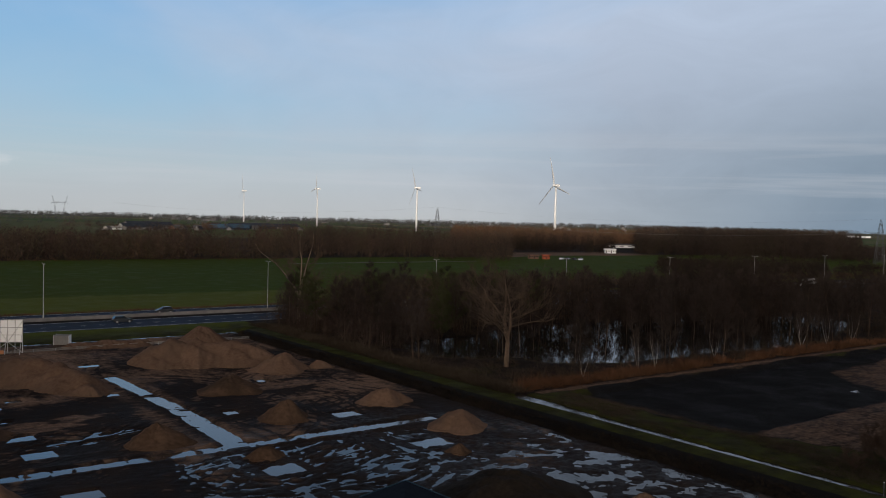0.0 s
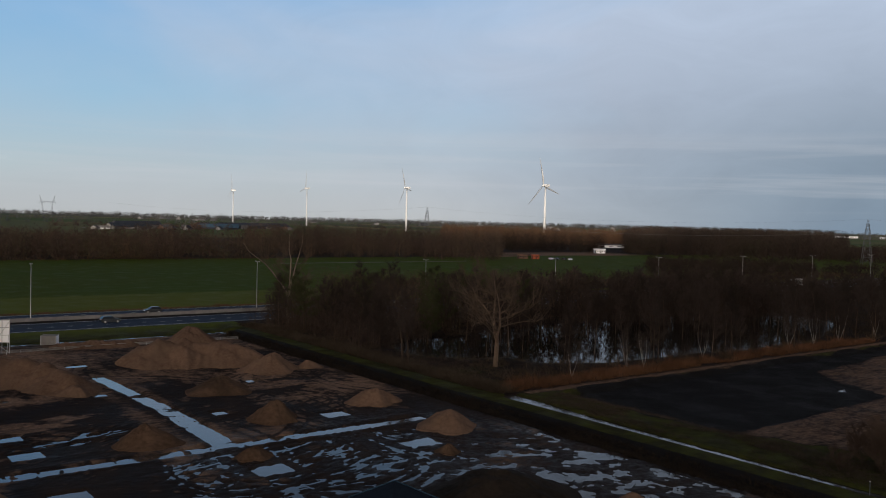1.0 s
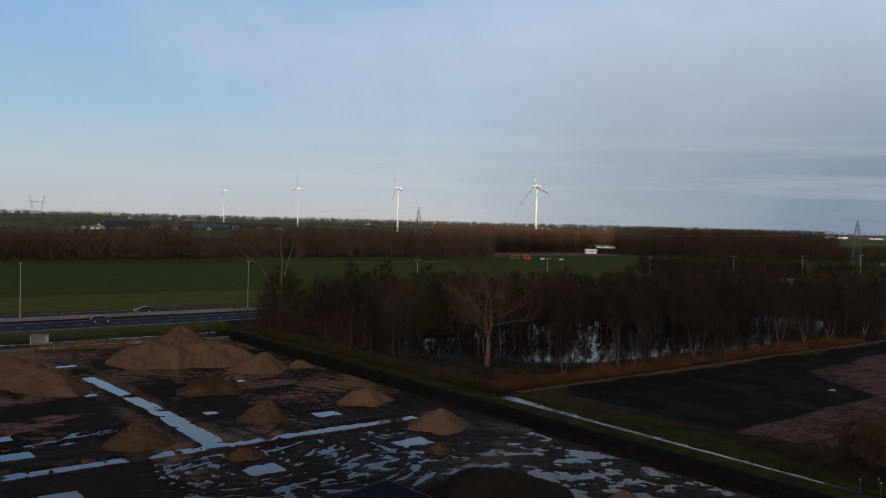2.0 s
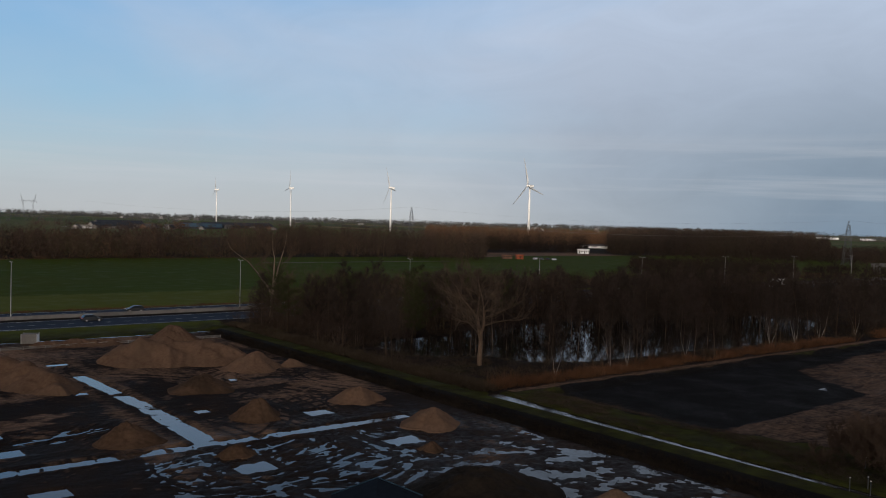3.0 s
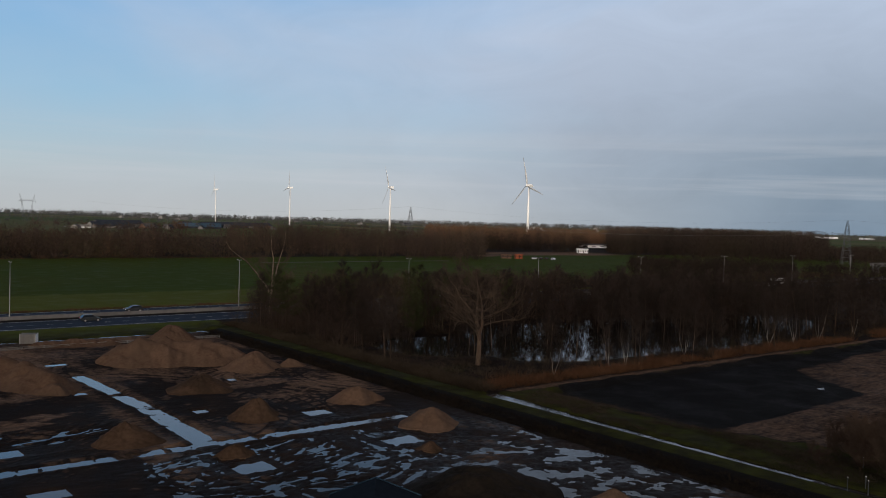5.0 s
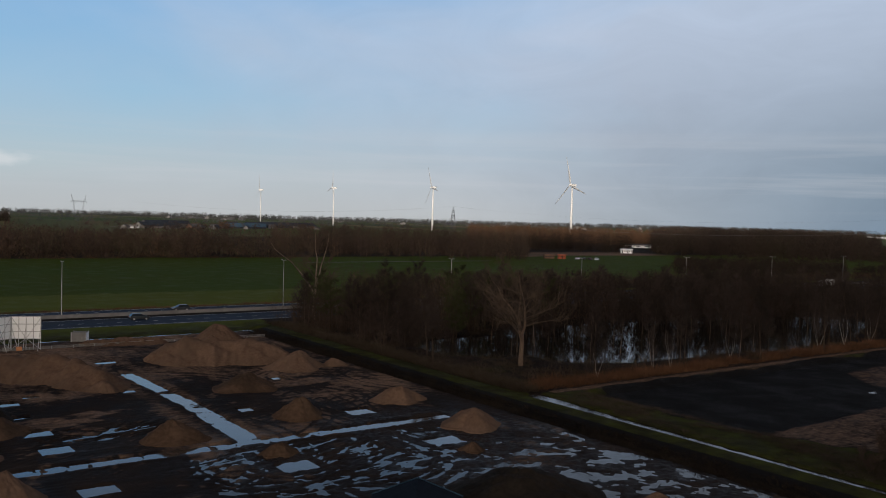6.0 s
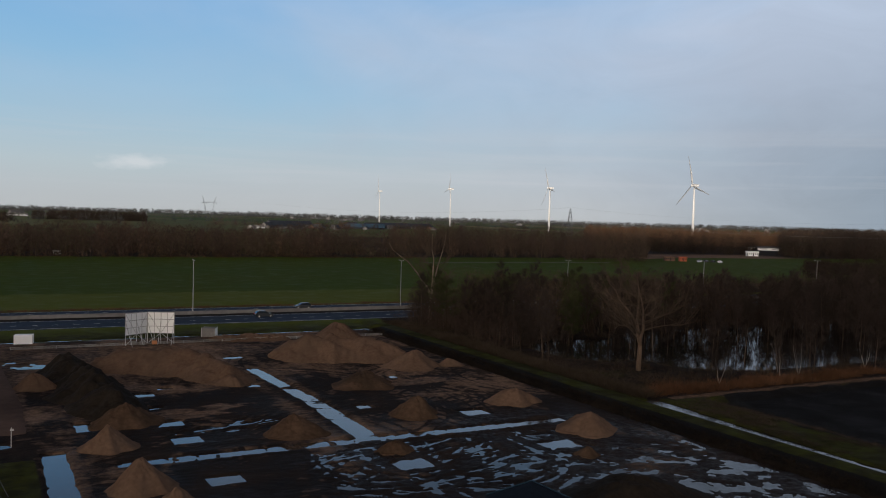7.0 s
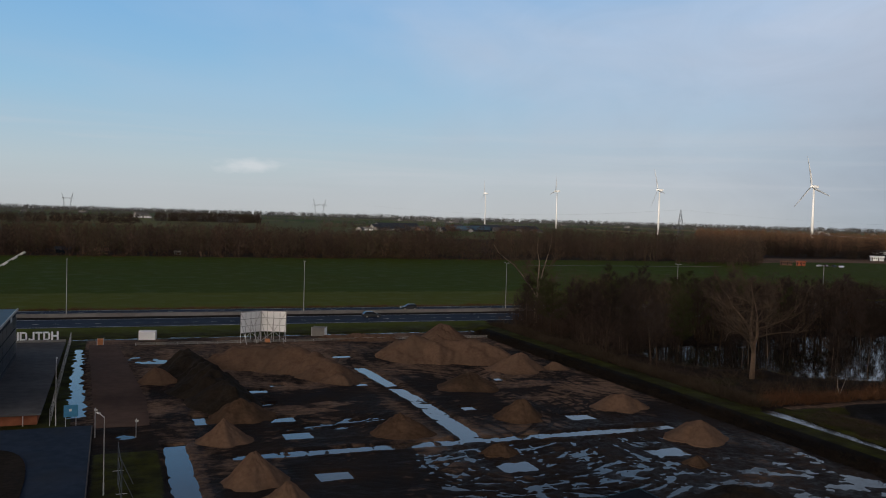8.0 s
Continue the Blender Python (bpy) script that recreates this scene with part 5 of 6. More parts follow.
def wind_turbine(x, y, hub, blade, phase, yaw, label, girth=1.0):
    t = thing("wind_turbine", x, y, 0, yaw, label, "wind turbine", "row of wind turbines")
    bm = bmesh.new()
    add_bar(bm, (0, 0, -1), (0, 0, hub - 1.5), 2.0 * girth, 1.15 * girth, 24)
    part("tower", bm, M_WHITE, t, smooth=True)
    bm = bmesh.new()
    add_box(bm, (0, 2.0, hub), (3.6, 9.5, 3.8), 0.7)
    part("nacelle", bm, M_WHITE, t)
    bm = bmesh.new()
    bmesh.ops.create_uvsphere(bm, u_segments=16, v_segments=10, radius=1.9, matrix=Matrix.Translation((0, -3.9, hub)) @ Matrix.Diagonal((1, 1.3, 1, 1)))
    part("rotor_hub", bm, M_WHITE, t, smooth=True)
    for k in range(3):
        bm = bmesh.new()
        spin = Matrix.Translation((0, -4.2, hub)) @ Matrix.Rotation(radians(phase + 120 * k), 4, "Y")
        prev = None
        for i in range(9):
            q = i / 8
            chord = 0.9 * (1.6 + 2.6 * math.sin(min(1, q * 4.2) * math.pi / 2)) * (1 - 0.86 * q) + 0.25
            thick = 0.9 * (1 - q) + 0.1
            tw = radians(22 * (1 - q))
            ring = []
            for cx, cy in ((-0.3, 0), (0, 0.5), (0.7, 0.15), (0.7, -0.15), (0, -0.5)):
                px, py = cx * chord, cy * thick
                v = Vector((px * math.cos(tw) - py * math.sin(tw), px * math.sin(tw) + py * math.cos(tw) - 2.2 * q * q, 1.0 + q * (blade - 1.0)))
                ring.append(bm.verts.new(spin @ v))
            if prev:
                for j in range(5):
                    bm.faces.new((prev[j], prev[(j + 1) % 5], ring[(j + 1) % 5], ring[j]))
            prev = ring
        bm.faces.new(prev)
        part("blade", bm, M_BLADE, t, "curved white blade, darkened in colour as if shaded", smooth=True)
    return t


wind_turbine(968, 2196, 90, 44, 5, 256, "white wind turbine small on the horizon", 0.75)
wind_turbine(1002, 1845, 92, 44, 20, 256, "white wind turbine in the sunlit far polder", 0.8)
wind_turbine(977, 1391, 86, 43, 220, 256, "white wind turbine behind the brown wood")
wind_turbine(908, 931, 80, 43, -11, 264, "tall white wind turbine standing behind the wood")


def lattice_pylon(x, y, h, rz, label):
    p = thing("power_pylon", x, y, 0, rz, label, "pylon", "high-voltage pylons")
    levels = [(0, 3.4), (0.16, 2.9), (0.32, 2.45), (0.46, 2.05), (0.58, 1.75), (0.69, 1.5), (0.78, 1.35)]
    bm = bmesh.new()
    for (a, wa), (b, wb) in zip(levels, levels[1:]):
        c0 = [(sx * wa, sy * wa, a * h) for sx, sy in ((1, 1), (-1, 1), (-1, -1), (1, -1))]
        c1 = [(sx * wb, sy * wb, b * h) for sx, sy in ((1, 1), (-1, 1), (-1, -1), (1, -1))]
        for i in range(4):
            j = (i + 1) % 4
            add_bar(bm, c0[i], c1[i], 0.13, 0.11, 4)
            add_bar(bm, c0[i], c1[j], 0.055, 0.055, 4)
            add_bar(bm, c0[j], c1[i], 0.055, 0.055, 4)
            add_bar(bm, c1[i], c1[j], 0.06, 0.06, 4)
    part("lattice_mast", bm, M_LATTICE, p)
    # two earth-wire peaks
    for s in (1, -1):
        bm = bmesh.new()
        for o in (-1, 1):
            add_bar(bm, (s * 1.35, o * 1.2, 0.78 * h), (s * 1.75, 0, h), 0.10, 0.07, 4)
            add_bar(bm, (s * 0.3, o * 1.2, 0.78 * h), (s * 1.75, 0, h), 0.08, 0.06, 4)
            for q in (0.3, 0.55, 0.8):
                add_bar(bm, (s * (1.35 + 0.4 * q), o * 1.2 * (1 - q), (0.78 + 0.22 * q) * h), (s * (0.3 + 1.45 * q), -o * 1.2 * (1 - q), (0.78 + 0.22 * q) * h), 0.05, 0.05, 4)
        part("peak", bm, M_LATTICE, p)
    for z, w in ((0.76, 7.5), (0.85, 5.2)):
        for s in (1, -1):
            bm = bmesh.new()
            for o in (-1.0, 1.0):
                add_bar(bm, (s * 1.2, o, z * h), (s * w, 0, z * h + 0.2), 0.10, 0.07, 4)
                add_bar(bm, (s * 1.2, o, z * h + 1.4), (s * w, 0, z * h + 0.3), 0.07, 0.07, 4)
            part("cross_arm", bm, M_LATTICE, p)
    for s in (1, -1):
        for u in (4.2, 7.3):
            bm = bmesh.new()
            add_bar(bm, (s * u, 0, 0.76 * h + 0.1), (s * u, 0, 0.76 * h - 1.7), 0.09, 0.09, 6)
            part("insulator", bm, M_STEEL_DARK, p, "dark hanging insulator")
    return p


def portal_pylon(x, y, h, rz, label):
    p = thing("power_pylon", x, y, 0, rz, label, "pylon", "high-voltage pylons")
    beam = 0.70 * h
    for s in (1, -1):
        bm = bmesh.new()
        for i in range(9):
            f0, f1 = i / 9, (i + 1) / 9
            q0, q1 = s * (9.0 + 5.0 * f0), s * (9.0 + 5.0 * f1)
            w0, w1 = 2.2 - 1.1 * f0, 2.2 - 1.1 * f1
            for o in (-1, 1):
                add_bar(bm, (q0 - w0, o * w0, beam * f0), (q1 - w1, o * w1, beam * f1), 0.24, 0.22, 4)
                add_bar(bm, (q0 + w0, o * w0, beam * f0), (q1 + w1, o * w1, beam * f1), 0.24, 0.22, 4)
                add_bar(bm, (q0 - w0, o * w0, beam * f0), (q1 + w1, o * w1, beam * f1), 0.12, 0.12, 4)
        part("lattice_leg", bm, M_LATTICE, p)
        bm = bmesh.new()
        for o in (-1, 1):
            add_bar(bm, (s * 13.0, o, beam), (s * 20.0, 0, h), 0.30, 0.22, 4)
            add_bar(bm, (s * 17.0, o, beam), (s * 20.0, 0, h), 0.30, 0.22, 4)
            for q in (0.25, 0.5, 0.75):
                add_bar(bm, (s * (13 + 7 * q), o * (1 - q), beam + (h - beam) * q), (s * (17 + 3 * q), -o * (1 - q), beam + (h - beam) * q), 0.14, 0.14, 4)
        part("peak", bm, M_LATTICE, p)
    bm = bmesh.new()
    for o in (-0.9, 0.9):
        add_bar(bm, (-22, o, beam), (22, o, beam), 0.32, 0.32, 4)
        add_bar(bm, (-17, o, beam + 2.4), (17, o, beam + 2.4), 0.22, 0.22, 4)
        for i in range(8):
            add_bar(bm, (-17 + 4.2 * i, o, beam), (-15 + 4.2 * i, o, beam + 2.4), 0.12, 0.12, 4)
    part("cross_beam", bm, M_LATTICE, p)
    for u in (-21, -8, 8, 21):
        bm = bmesh.new()
        add_bar(bm, (u, 0, beam), (u, 0, beam - 4.5), 0.28, 0.28, 6)
        part("insulator", bm, M_STEEL_DARK, p, "dark hanging insulator")
    return p


portal_pylon(598, 2633, 66, -15, "wide twin-legged pylon in the far polder")
portal_pylon(-157, 3397, 70, -15, "wide twin-legged pylon near the horizon")
lattice_pylon(445, 602, 35.6, 40, "slender lattice pylon rising from the brown wood")
lattice_pylon(628, 308, 33, 40, "lattice pylon beside the thicket")


def cables(a, ha, b, hb, sag):
    """The sagging wires of one span, joined: six conductors and two earth wires."""
    line = thing("power_cables", a[0], a[1], 0, 0, "thin sagging high-voltage wires between two pylons", "cable")
    a, b = Vector((*a, 0)), Vector((*b, 0))
    across = Vector((math.cos(radians(40)), math.sin(radians(40)), 0))
    for u, ka in ((-7.3, 0.71), (-4.2, 0.71), (4.2, 0.71), (7.3, 0.71), (-1.75, 1.0), (1.75, 1.0)):
        v, f = [], []
        pts = []
        for i in range(15):
            q = i / 14
            z = (ha * (1 - q) + hb * q) * ka - sag * 4 * q * (1 - q)
            pts.append(a.lerp(b, q) - a + across * u + Vector((0, 0, z)))
        tube(v, f, pts, [0.018] * 15, 4)
        mesh_object("wire", v, f, M_LATTICE, line)


cables((628, 308), 33, (445, 602), 35.6, 7.0)
cables((628, 308), 33, (815, 10), 33, 7.0)
cables((445, 602), 35.6, (258, 898), 34, 7.0)


def barn(name, x, y, w, d, eave, ridge_h, rz, wall, roof, label, bays=6):
    """A shed with walls, overhanging pitched roof, doors and a strip of windows."""
    b = thing(name, x, y, 0, rz, label, "building")
    bm = bmesh.new()
    prof = [(-d / 2, -0.3), (d / 2, -0.3), (d / 2, eave), (0, ridge_h), (-d / 2, eave)]
    a = [bm.verts.new((-w / 2, q, z)) for q, z in prof]
    c = [bm.verts.new((w / 2, q, z)) for q, z in prof]
    bm.faces.new(a), bm.faces.new(c[::-1])
    for i in range(5):
        bm.faces.new((a[i], c[i], c[(i + 1) % 5], a[(i + 1) % 5]))
    part("wall", bm, wall, b)
    bm = bmesh.new()
    for s in (1, -1):
        o = 0.6
        slope = (ridge_h - eave) / (d / 2)
        q = [(-w / 2 - o, s * (d / 2 + o), eave - slope * o + 0.08), (w / 2 + o, s * (d / 2 + o), eave - slope * o + 0.08), (w / 2 + o, 0, ridge_h + 0.08), (-w / 2 - o, 0, ridge_h + 0.08)]
        lo = [bm.verts.new(v) for v in q]
        hi = [bm.verts.new((v[0], v[1], v[2] + 0.2)) for v in q]
        bm.faces.new(lo), bm.faces.new(hi[::-1])
        for i in range(4):
            bm.faces.new((lo[i], hi[i], hi[(i + 1) % 4], lo[(i + 1) % 4]))
    part("roof", bm, roof, b)
    for i in range(bays):
        bx = -w / 2 + w * (i + 0.5) / bays
        part("door" if i % 3 == 0 else "window", box_bm((bx, -d / 2 - 0.02, eave * (0.45 if i % 3 == 0 else 0.6)), (w / bays * 0.5, 0.1, eave * (0.8 if i % 3 == 0 else 0.3))), M_GLASS, b)
    return b


for x, y, w, d, e, r, rz, wall, roof, text in [
        (395, 1255, 60, 24, 3, 9, 8, M_CONCRETE, M_ROOF_DARK, "long low farm shed with pale walls and a dark roof"),
        (420, 1300, 70, 26, 6, 11, 8, M_KERB, M_ROOF_DARK, "large dark-roofed cattle shed"),
        (350, 1230, 18, 9, 2.4, 4.5, 8, M_PANEL, M_CONCRETE, "small white farm shed"),
        (455, 1270, 24, 14, 3, 7, 20, M_FARBRICK, M_ROOF_GREY, "orange-red brick farmhouse by the sheds"),
        (560, 1390, 24, 14, 3, 10, 12, M_FARBRICK, M_ROOF_DARK, "brick farmhouse with a steep dark roof"),
        (640, 1420, 90, 30, 5, 10, 12, M_ROOF_DARK, M_ROOF_DARK, "row of dark-roofed farm sheds"),
        (740, 1500, 70, 26, 3, 9, 12, M_CONCRETE, M_ROOF_DARK, "dark-roofed shed with pale walls"),
        (474, 1490, 52, 22, 3, 8.5, -17, M_CONCRETE, M_ROOF_DARK, "long dark-roofed cattle shed with a pale wall"),
        (434, 1345, 27, 14, 3.4, 6, -17, M_PANEL, M_ROOF_DARK, "dark-roofed shed with a bright front"),
        (560, 1330, 66, 22, 3, 8.5, -23, M_ROOF_DARK, M_ROOF_BLUE, "long blue-grey roofed shed of a distant farm"),
        (134, 2304, 36, 16, 3, 7, 10, M_CONCRETE, M_ROOF_GREY, "distant pale farm shed"),
        (60, 2130, 44, 16, 3, 6, 10, M_PANEL, M_CONCRETE, "distant long white greenhouse"),
        (545, 492, 9, 4, 3, 3.6, -35, M_PANEL, M_PANEL, "white site cabin at the edge of the far field"),
        (700, 600, 54, 10, 2.6, 3.8, -35, M_PANEL, M_ROOF_GREY, "long pale shed in front of the wood"),
        (32.5, 480, 3.2, 2.0, 1.5, 1.8, 6, M_CONCRETE, M_CONCRETE, "small pale caravan among the trees of the belt"),
        (-5.5, 476.0, 6.0, 3.0, 2.0, 3.0, 4, M_FARBRICK, M_FARBRICK, "small red-brown garden hut at the edge of the tree belt"),
        (-23.7, 478, 7.0, 4.0, 2.4, 3.4, 4, M_SHED, M_ROOF_DARK, "dark blue garden shed at the edge of the tree belt"),
        (2560, 1320, 62, 12, 3.2, 5.5, -62, M_PANEL, M_PANEL, "distant long white greenhouse on the horizon"),
        (2630, 1230, 40, 12, 3.2, 5.5, -62, M_PANEL, M_PANEL, "distant white greenhouse in the far polder"),
        (2700, 1150, 70, 12, 3.2, 5.5, -62, M_PANEL, M_PANEL, "distant long white greenhouse in the far polder"),
        (402, 420, 5, 3.2, 2.8, 3.0, -35, M_REDCABIN, M_REDCABIN, "orange-red site cabin in the far field"),
        (396, 426, 7, 3.2, 2.6, 2.8, -35, M_FARBRICK, M_FARBRICK, "dull red site cabin in the far field")]:
    barn("farm_building", x, y, w, d, e, r, rz, wall, roof, text)

farm_rnd = random.Random(9)
for k in range(12):
    barn("farm_building", 330 + 36 * k + farm_rnd.uniform(-10, 10), 1190 + 18 * k + farm_rnd.uniform(-40, 60), farm_rnd.uniform(9, 22), farm_rnd.uniform(7, 10), farm_rnd.uniform(2.2, 3.2), farm_rnd.uniform(4, 7), farm_rnd.uniform(-10, 60),
         farm_rnd.choice((M_CONCRETE, M_KERB, M_FARBRICK, M_KERB, M_CONCRETE, M_KERB)), farm_rnd.choice((M_ROOF_DARK, M_ROOF_GREY, M_FARBRICK)), "small shed of a distant farmyard", 3)
rnd2 = random.Random(5)
for k in range(46):
    x = rnd2.uniform(-900, 3600)
    y = rnd2.uniform(2300, 3600) - 0.35 * max(0, x)
    if y < 900:
        continue
    barn("far_house", x, y, rnd2.uniform(14, 40), rnd2.uniform(10, 16), rnd2.uniform(3, 6), rnd2.uniform(7, 11), rnd2.uniform(0, 180),
         rnd2.choice((M_CONCRETE, M_ROOF_GREY, M_CONCRETE)), rnd2.choice((M_ROOF_DARK, M_ROOF_GREY, M_CONCRETE)), "small house far off in the polder", 3)


def far_rows(r, n):
    """Tree rows and village greens towards the horizon."""
    out = []
    for _ in range(90):
        cx, cy = r.uniform(-1500, 3800), r.uniform(1500, 4200)
        cy -= 0.35 * max(0, cx)
        a = r.uniform(-0.25, 0.45)
        m = n // 90
        s = r.uniform(-220, 220, m)
        out.append(np.stack([cx + s * np.cos(a), cy + s * np.sin(a) + r.normal(0, 8, m)], -1))
    p = np.concatenate(out)
    return p[np.hypot(p[:, 0], p[:, 1]) > 1100]


woodland("woodland", M_HAZEHEDGE, far_rows, 4200, (8, 15), "rows of trees towards the horizon, haze put into their colour", 31, 3.0, 34, 11.0, 1, 0.5, 0.1)
woodland("woodland", M_HAZEHEDGE, lambda r, n: np.stack([np.linspace(-2600, 4400, n), 4300 - 0.42 * np.maximum(0, np.linspace(-2600, 4400, n)) + r.uniform(-250, 100, n)], -1), 4600, (13, 24), "low line of trees along the horizon", 32, 5.0, 36, 18.0, 1, 0.55, 0.1)
woodland("woodland", M_WOODTWIG, polar(2.5, 9.0, 1620, 1720), 420, (12, 18), "copse in the polder, darkened in colour as if shaded", 33, 2.4, 80, 9.0, 1, 0.45)
woodland("woodland", M_WOODTWIG, polar(-9.0, 1.5, 1250, 1600), 300, (9, 15), "scattered tree rows around far farmyards", 39, 2.2, 80, 9.0, 1, 0.45)
woodland("woodland", M_FARTWIG, polar(13.0, 24.0, 1420, 1500), 130, (6, 11), "garden trees round the distant farms", 40, 3.0, 34, 8.0, 1, 0.35)

sheet("farm_yard", 345, 415, 1300, 1322, 0.12, M_CONCRETE, "pale concrete yard of a distant farm", "yard", thick=0.4)
woodland("woodland", M_RUSTLITTWIG, polar(21.2, 22.0, 1330, 1350), 14, (9, 13), "rust-brown garden trees of a distant farm, sunlight put into their colour", 45, 2.4, 90, 8.0, 1, 0.35)
woodland("woodland", M_RUSTLITTWIG, polar(19.0, 19.8, 1370, 1390), 10, (6, 9), "rust-brown garden trees of a distant farm, sunlight put into their colour", 46, 2.4, 90, 8.0, 1, 0.35)
sheet("farm_track", 205, 330, 405, 406.4, 0.09, M_KERB, "pale concrete farm track along the far field", "track", thick=0.25)

# road bridge over the motorway
bridge = thing("road_bridge", 520, 212, 0, 0, "concrete road bridge crossing the motorway", "bridge")
part("deck", box_bm((0, 0, 5.2), (11, 52, 1.1), 0.08), M_KERB, bridge, "grey concrete deck")
for s in (-1, 1):
    part("parapet", box_bm((s * 5.3, 0, 6.15), (0.3, 52, 0.9), 0.03), M_KERB, bridge)
for y in (-25.0, -4.6, 13.5, 25.0):
    for x in (-3.5, 0, 3.5):
        bm = bmesh.new()
        add_bar(bm, (x, y, -0.2), (x, y, 4.7), 0.5, 0.5, 14)
        part("pier", bm, M_KERB, bridge)

# ---- things on the site ----


def billboard(x, y, rz):
    """Two white panels set in a V on a frame of tubes, seen from behind."""
    b = thing("billboard", x, y, 0, rz, "large white V-shaped billboard on steel scaffolding, seen from behind", "billboard")
    for s in (1, -1):
        ang = Matrix.Translation((0, 0, 0)) @ Matrix.Rotation(radians(-28 * s), 4, "Z")
        def P(u, d, z):
            return ang @ Vector((s * u, d, z))
        for k in range(4):
            for j in range(3):
                bm = bmesh.new()
                m = ang @ Matrix.Translation((s * (0.62 + 1.2 * k), 0.12, 2.55 + 1.32 * j))
                add_box(bm, (0, 0, 0), (1.18, 0.06, 1.30), 0.01, None)
                bmesh.ops.transform(bm, matrix=m, verts=bm.verts)
                part("panel", bm, M_PANEL, b, "white sheet panel")
        for k in range(5):
            bm = bmesh.new()
            add_bar(bm, P(0.05 + 1.2 * k, 0.0, 0), P(0.05 + 1.2 * k, 0.0, 5.85), 0.05, 0.05, 6)
            part("upright", bm, M_GALV, b)
        for z in (1.95, 3.2, 4.5, 5.8):
            bm = bmesh.new()
            add_bar(bm, P(0, -0.05, z), P(4.9, -0.05, z), 0.045, 0.045, 6)
            part("rail", bm, M_GALV, b)
        for k in (0, 2, 4):
            bm = bmesh.new()
            add_bar(bm, P(0.05 + 1.2 * k, -0.05, 4.2), P(0.05 + 1.2 * k, -1.9, 0.0), 0.045, 0.045, 6)
            part("prop", bm, M_GALV, b)
        for u0, u1, z0, z1 in ((0.1, 2.5, 5.7, 2.0), (2.5, 4.9, 2.0, 5.7), (0.1, 2.5, 0.1, 2.0), (2.5, 4.9, 2.0, 0.1)):
            bm = bmesh.new()
            add_bar(bm, P(u0, -0.1, z0), P(u1, -0.1, z1), 0.04, 0.04, 6)
            part("brace", bm, M_GALV, b)
    for k, (px, py) in enumerate(((-1.2, -1.7), (0.9, -1.8), (-2.6, -1.2))):
        part("ballast_block", box_bm((px, py, 0.35), (0.9, 0.6, 0.7), 0.06), M_ORANGE if k == 1 else M_CONCRETE, b)
    return b


billboard(26.6, 164.2, 3)


def container(x, y, w, d, h, rz, mat, label, name="container"):
    c = thing(name, x, y, -0.05, rz, label, "container")
    part("body", box_bm((0, 0, h / 2 + 0.1), (w, d, h), 0.03), mat, c)
    bm = bmesh.new()
    n = int(w / 0.3)
    for i in range(n):
        add_box(bm, (-w / 2 + (i + 0.5) * w / n, -d / 2 - 0.02, h / 2 + 0.1), (w / n * 0.45, 0.05, h * 0.88))
    part("ribs", bm, mat, c)
    bm = bmesh.new()
    for sx in (-1, 1):
        for sy in (-1, 1):
            add_box(bm, (sx * (w / 2), sy * (d / 2), h / 2 + 0.1), (0.12, 0.12, h + 0.06))
    part("corner_posts", bm, M_GALV, c)
    part("door", box_bm((w / 2 + 0.02, 0, h / 2 + 0.1), (0.05, d * 0.9, h * 0.9), 0.01), M_PANEL, c)
    return c


container(6.3, 169.8, 3.0, 2.0, 1.6, -8, M_PANEL, "white site container by the verge ditch")
container(39.2, 169.6, 2.6, 2.2, 1.75, -25, M_CONCRETE, "grey portable cabin at the back of the site")
container(-1.9, 164.2, 1.05, 1.0, 1.1, 0, M_ORANGE, "small orange storage box", "storage_box")


def fence(points, h, label, gap=2.6, bar=0.018, mat=None):
    f = thing("site_fence", points[0][0], points[0][1], 0, 0, label, "fence")
    o = Vector((*points[0], 0))
    for a, b in zip(points, points[1:]):
        a, b = Vector((*a, 0)) - o, Vector((*b, 0)) - o
        n = max(1, round((b - a).length / gap))
        for i in range(n + 1):
            p = a.lerp(b, i / n)
            bm = bmesh.new()
            add_bar(bm, p + Vector((0, 0, -0.2)), p + Vector((0, 0, h)), 0.035, 0.035, 6)
            part("post", bm, M_GALV, f)
        for z in (0.15, h * 0.55, h - 0.05):
            bm = bmesh.new()
            add_bar(bm, a + Vector((0, 0, z)), b + Vector((0, 0, z)), bar, bar, 5)
            part("rail", bm, mat or M_STEEL_DARK, f)
    return f


fence([(-6.4, 104.6), (-6.6, 130.0), (-6.9, 168.0)], 2.0, "wire fence beside the flat-roofed hall")
# long low timber rail across the back of the site
fence([(4, 162.4), (40, 162.2), (72.5, 161.0)], 0.55, "low rail of pipes across the back of the site", 3.6, 0.05, M_CONCRETE)
for x, y in ((82.0, 38.9), (82.6, 37.2), (83.8, 38.0), (90.7, 41.5)):
    b = thing("marker_post", x, y, 0, 0, "slim marker post with a white cap", "post", "marker posts by the canal")
    bm = bmesh.new()
    add_bar(bm, (0, 0, -0.3), (0, 0, 1.15), 0.05, 0.05, 8)
    part("post", bm, M_STEEL_DARK, b)
    part("cap", box_bm((0, 0, 1.17), (0.10, 0.10, 0.08), 0.01), M_WHITE, b, "white cap")

street_lamp(-0.5, 78.3, 6.8, 25, 1, "slim street lamp at the edge of the access road", "access road lamps", 0.0)
street_lamp(-5.8, 104.6, 7.4, 0, 1, "slim lamp post by the corner of the hall", "access road lamps", 0.0)

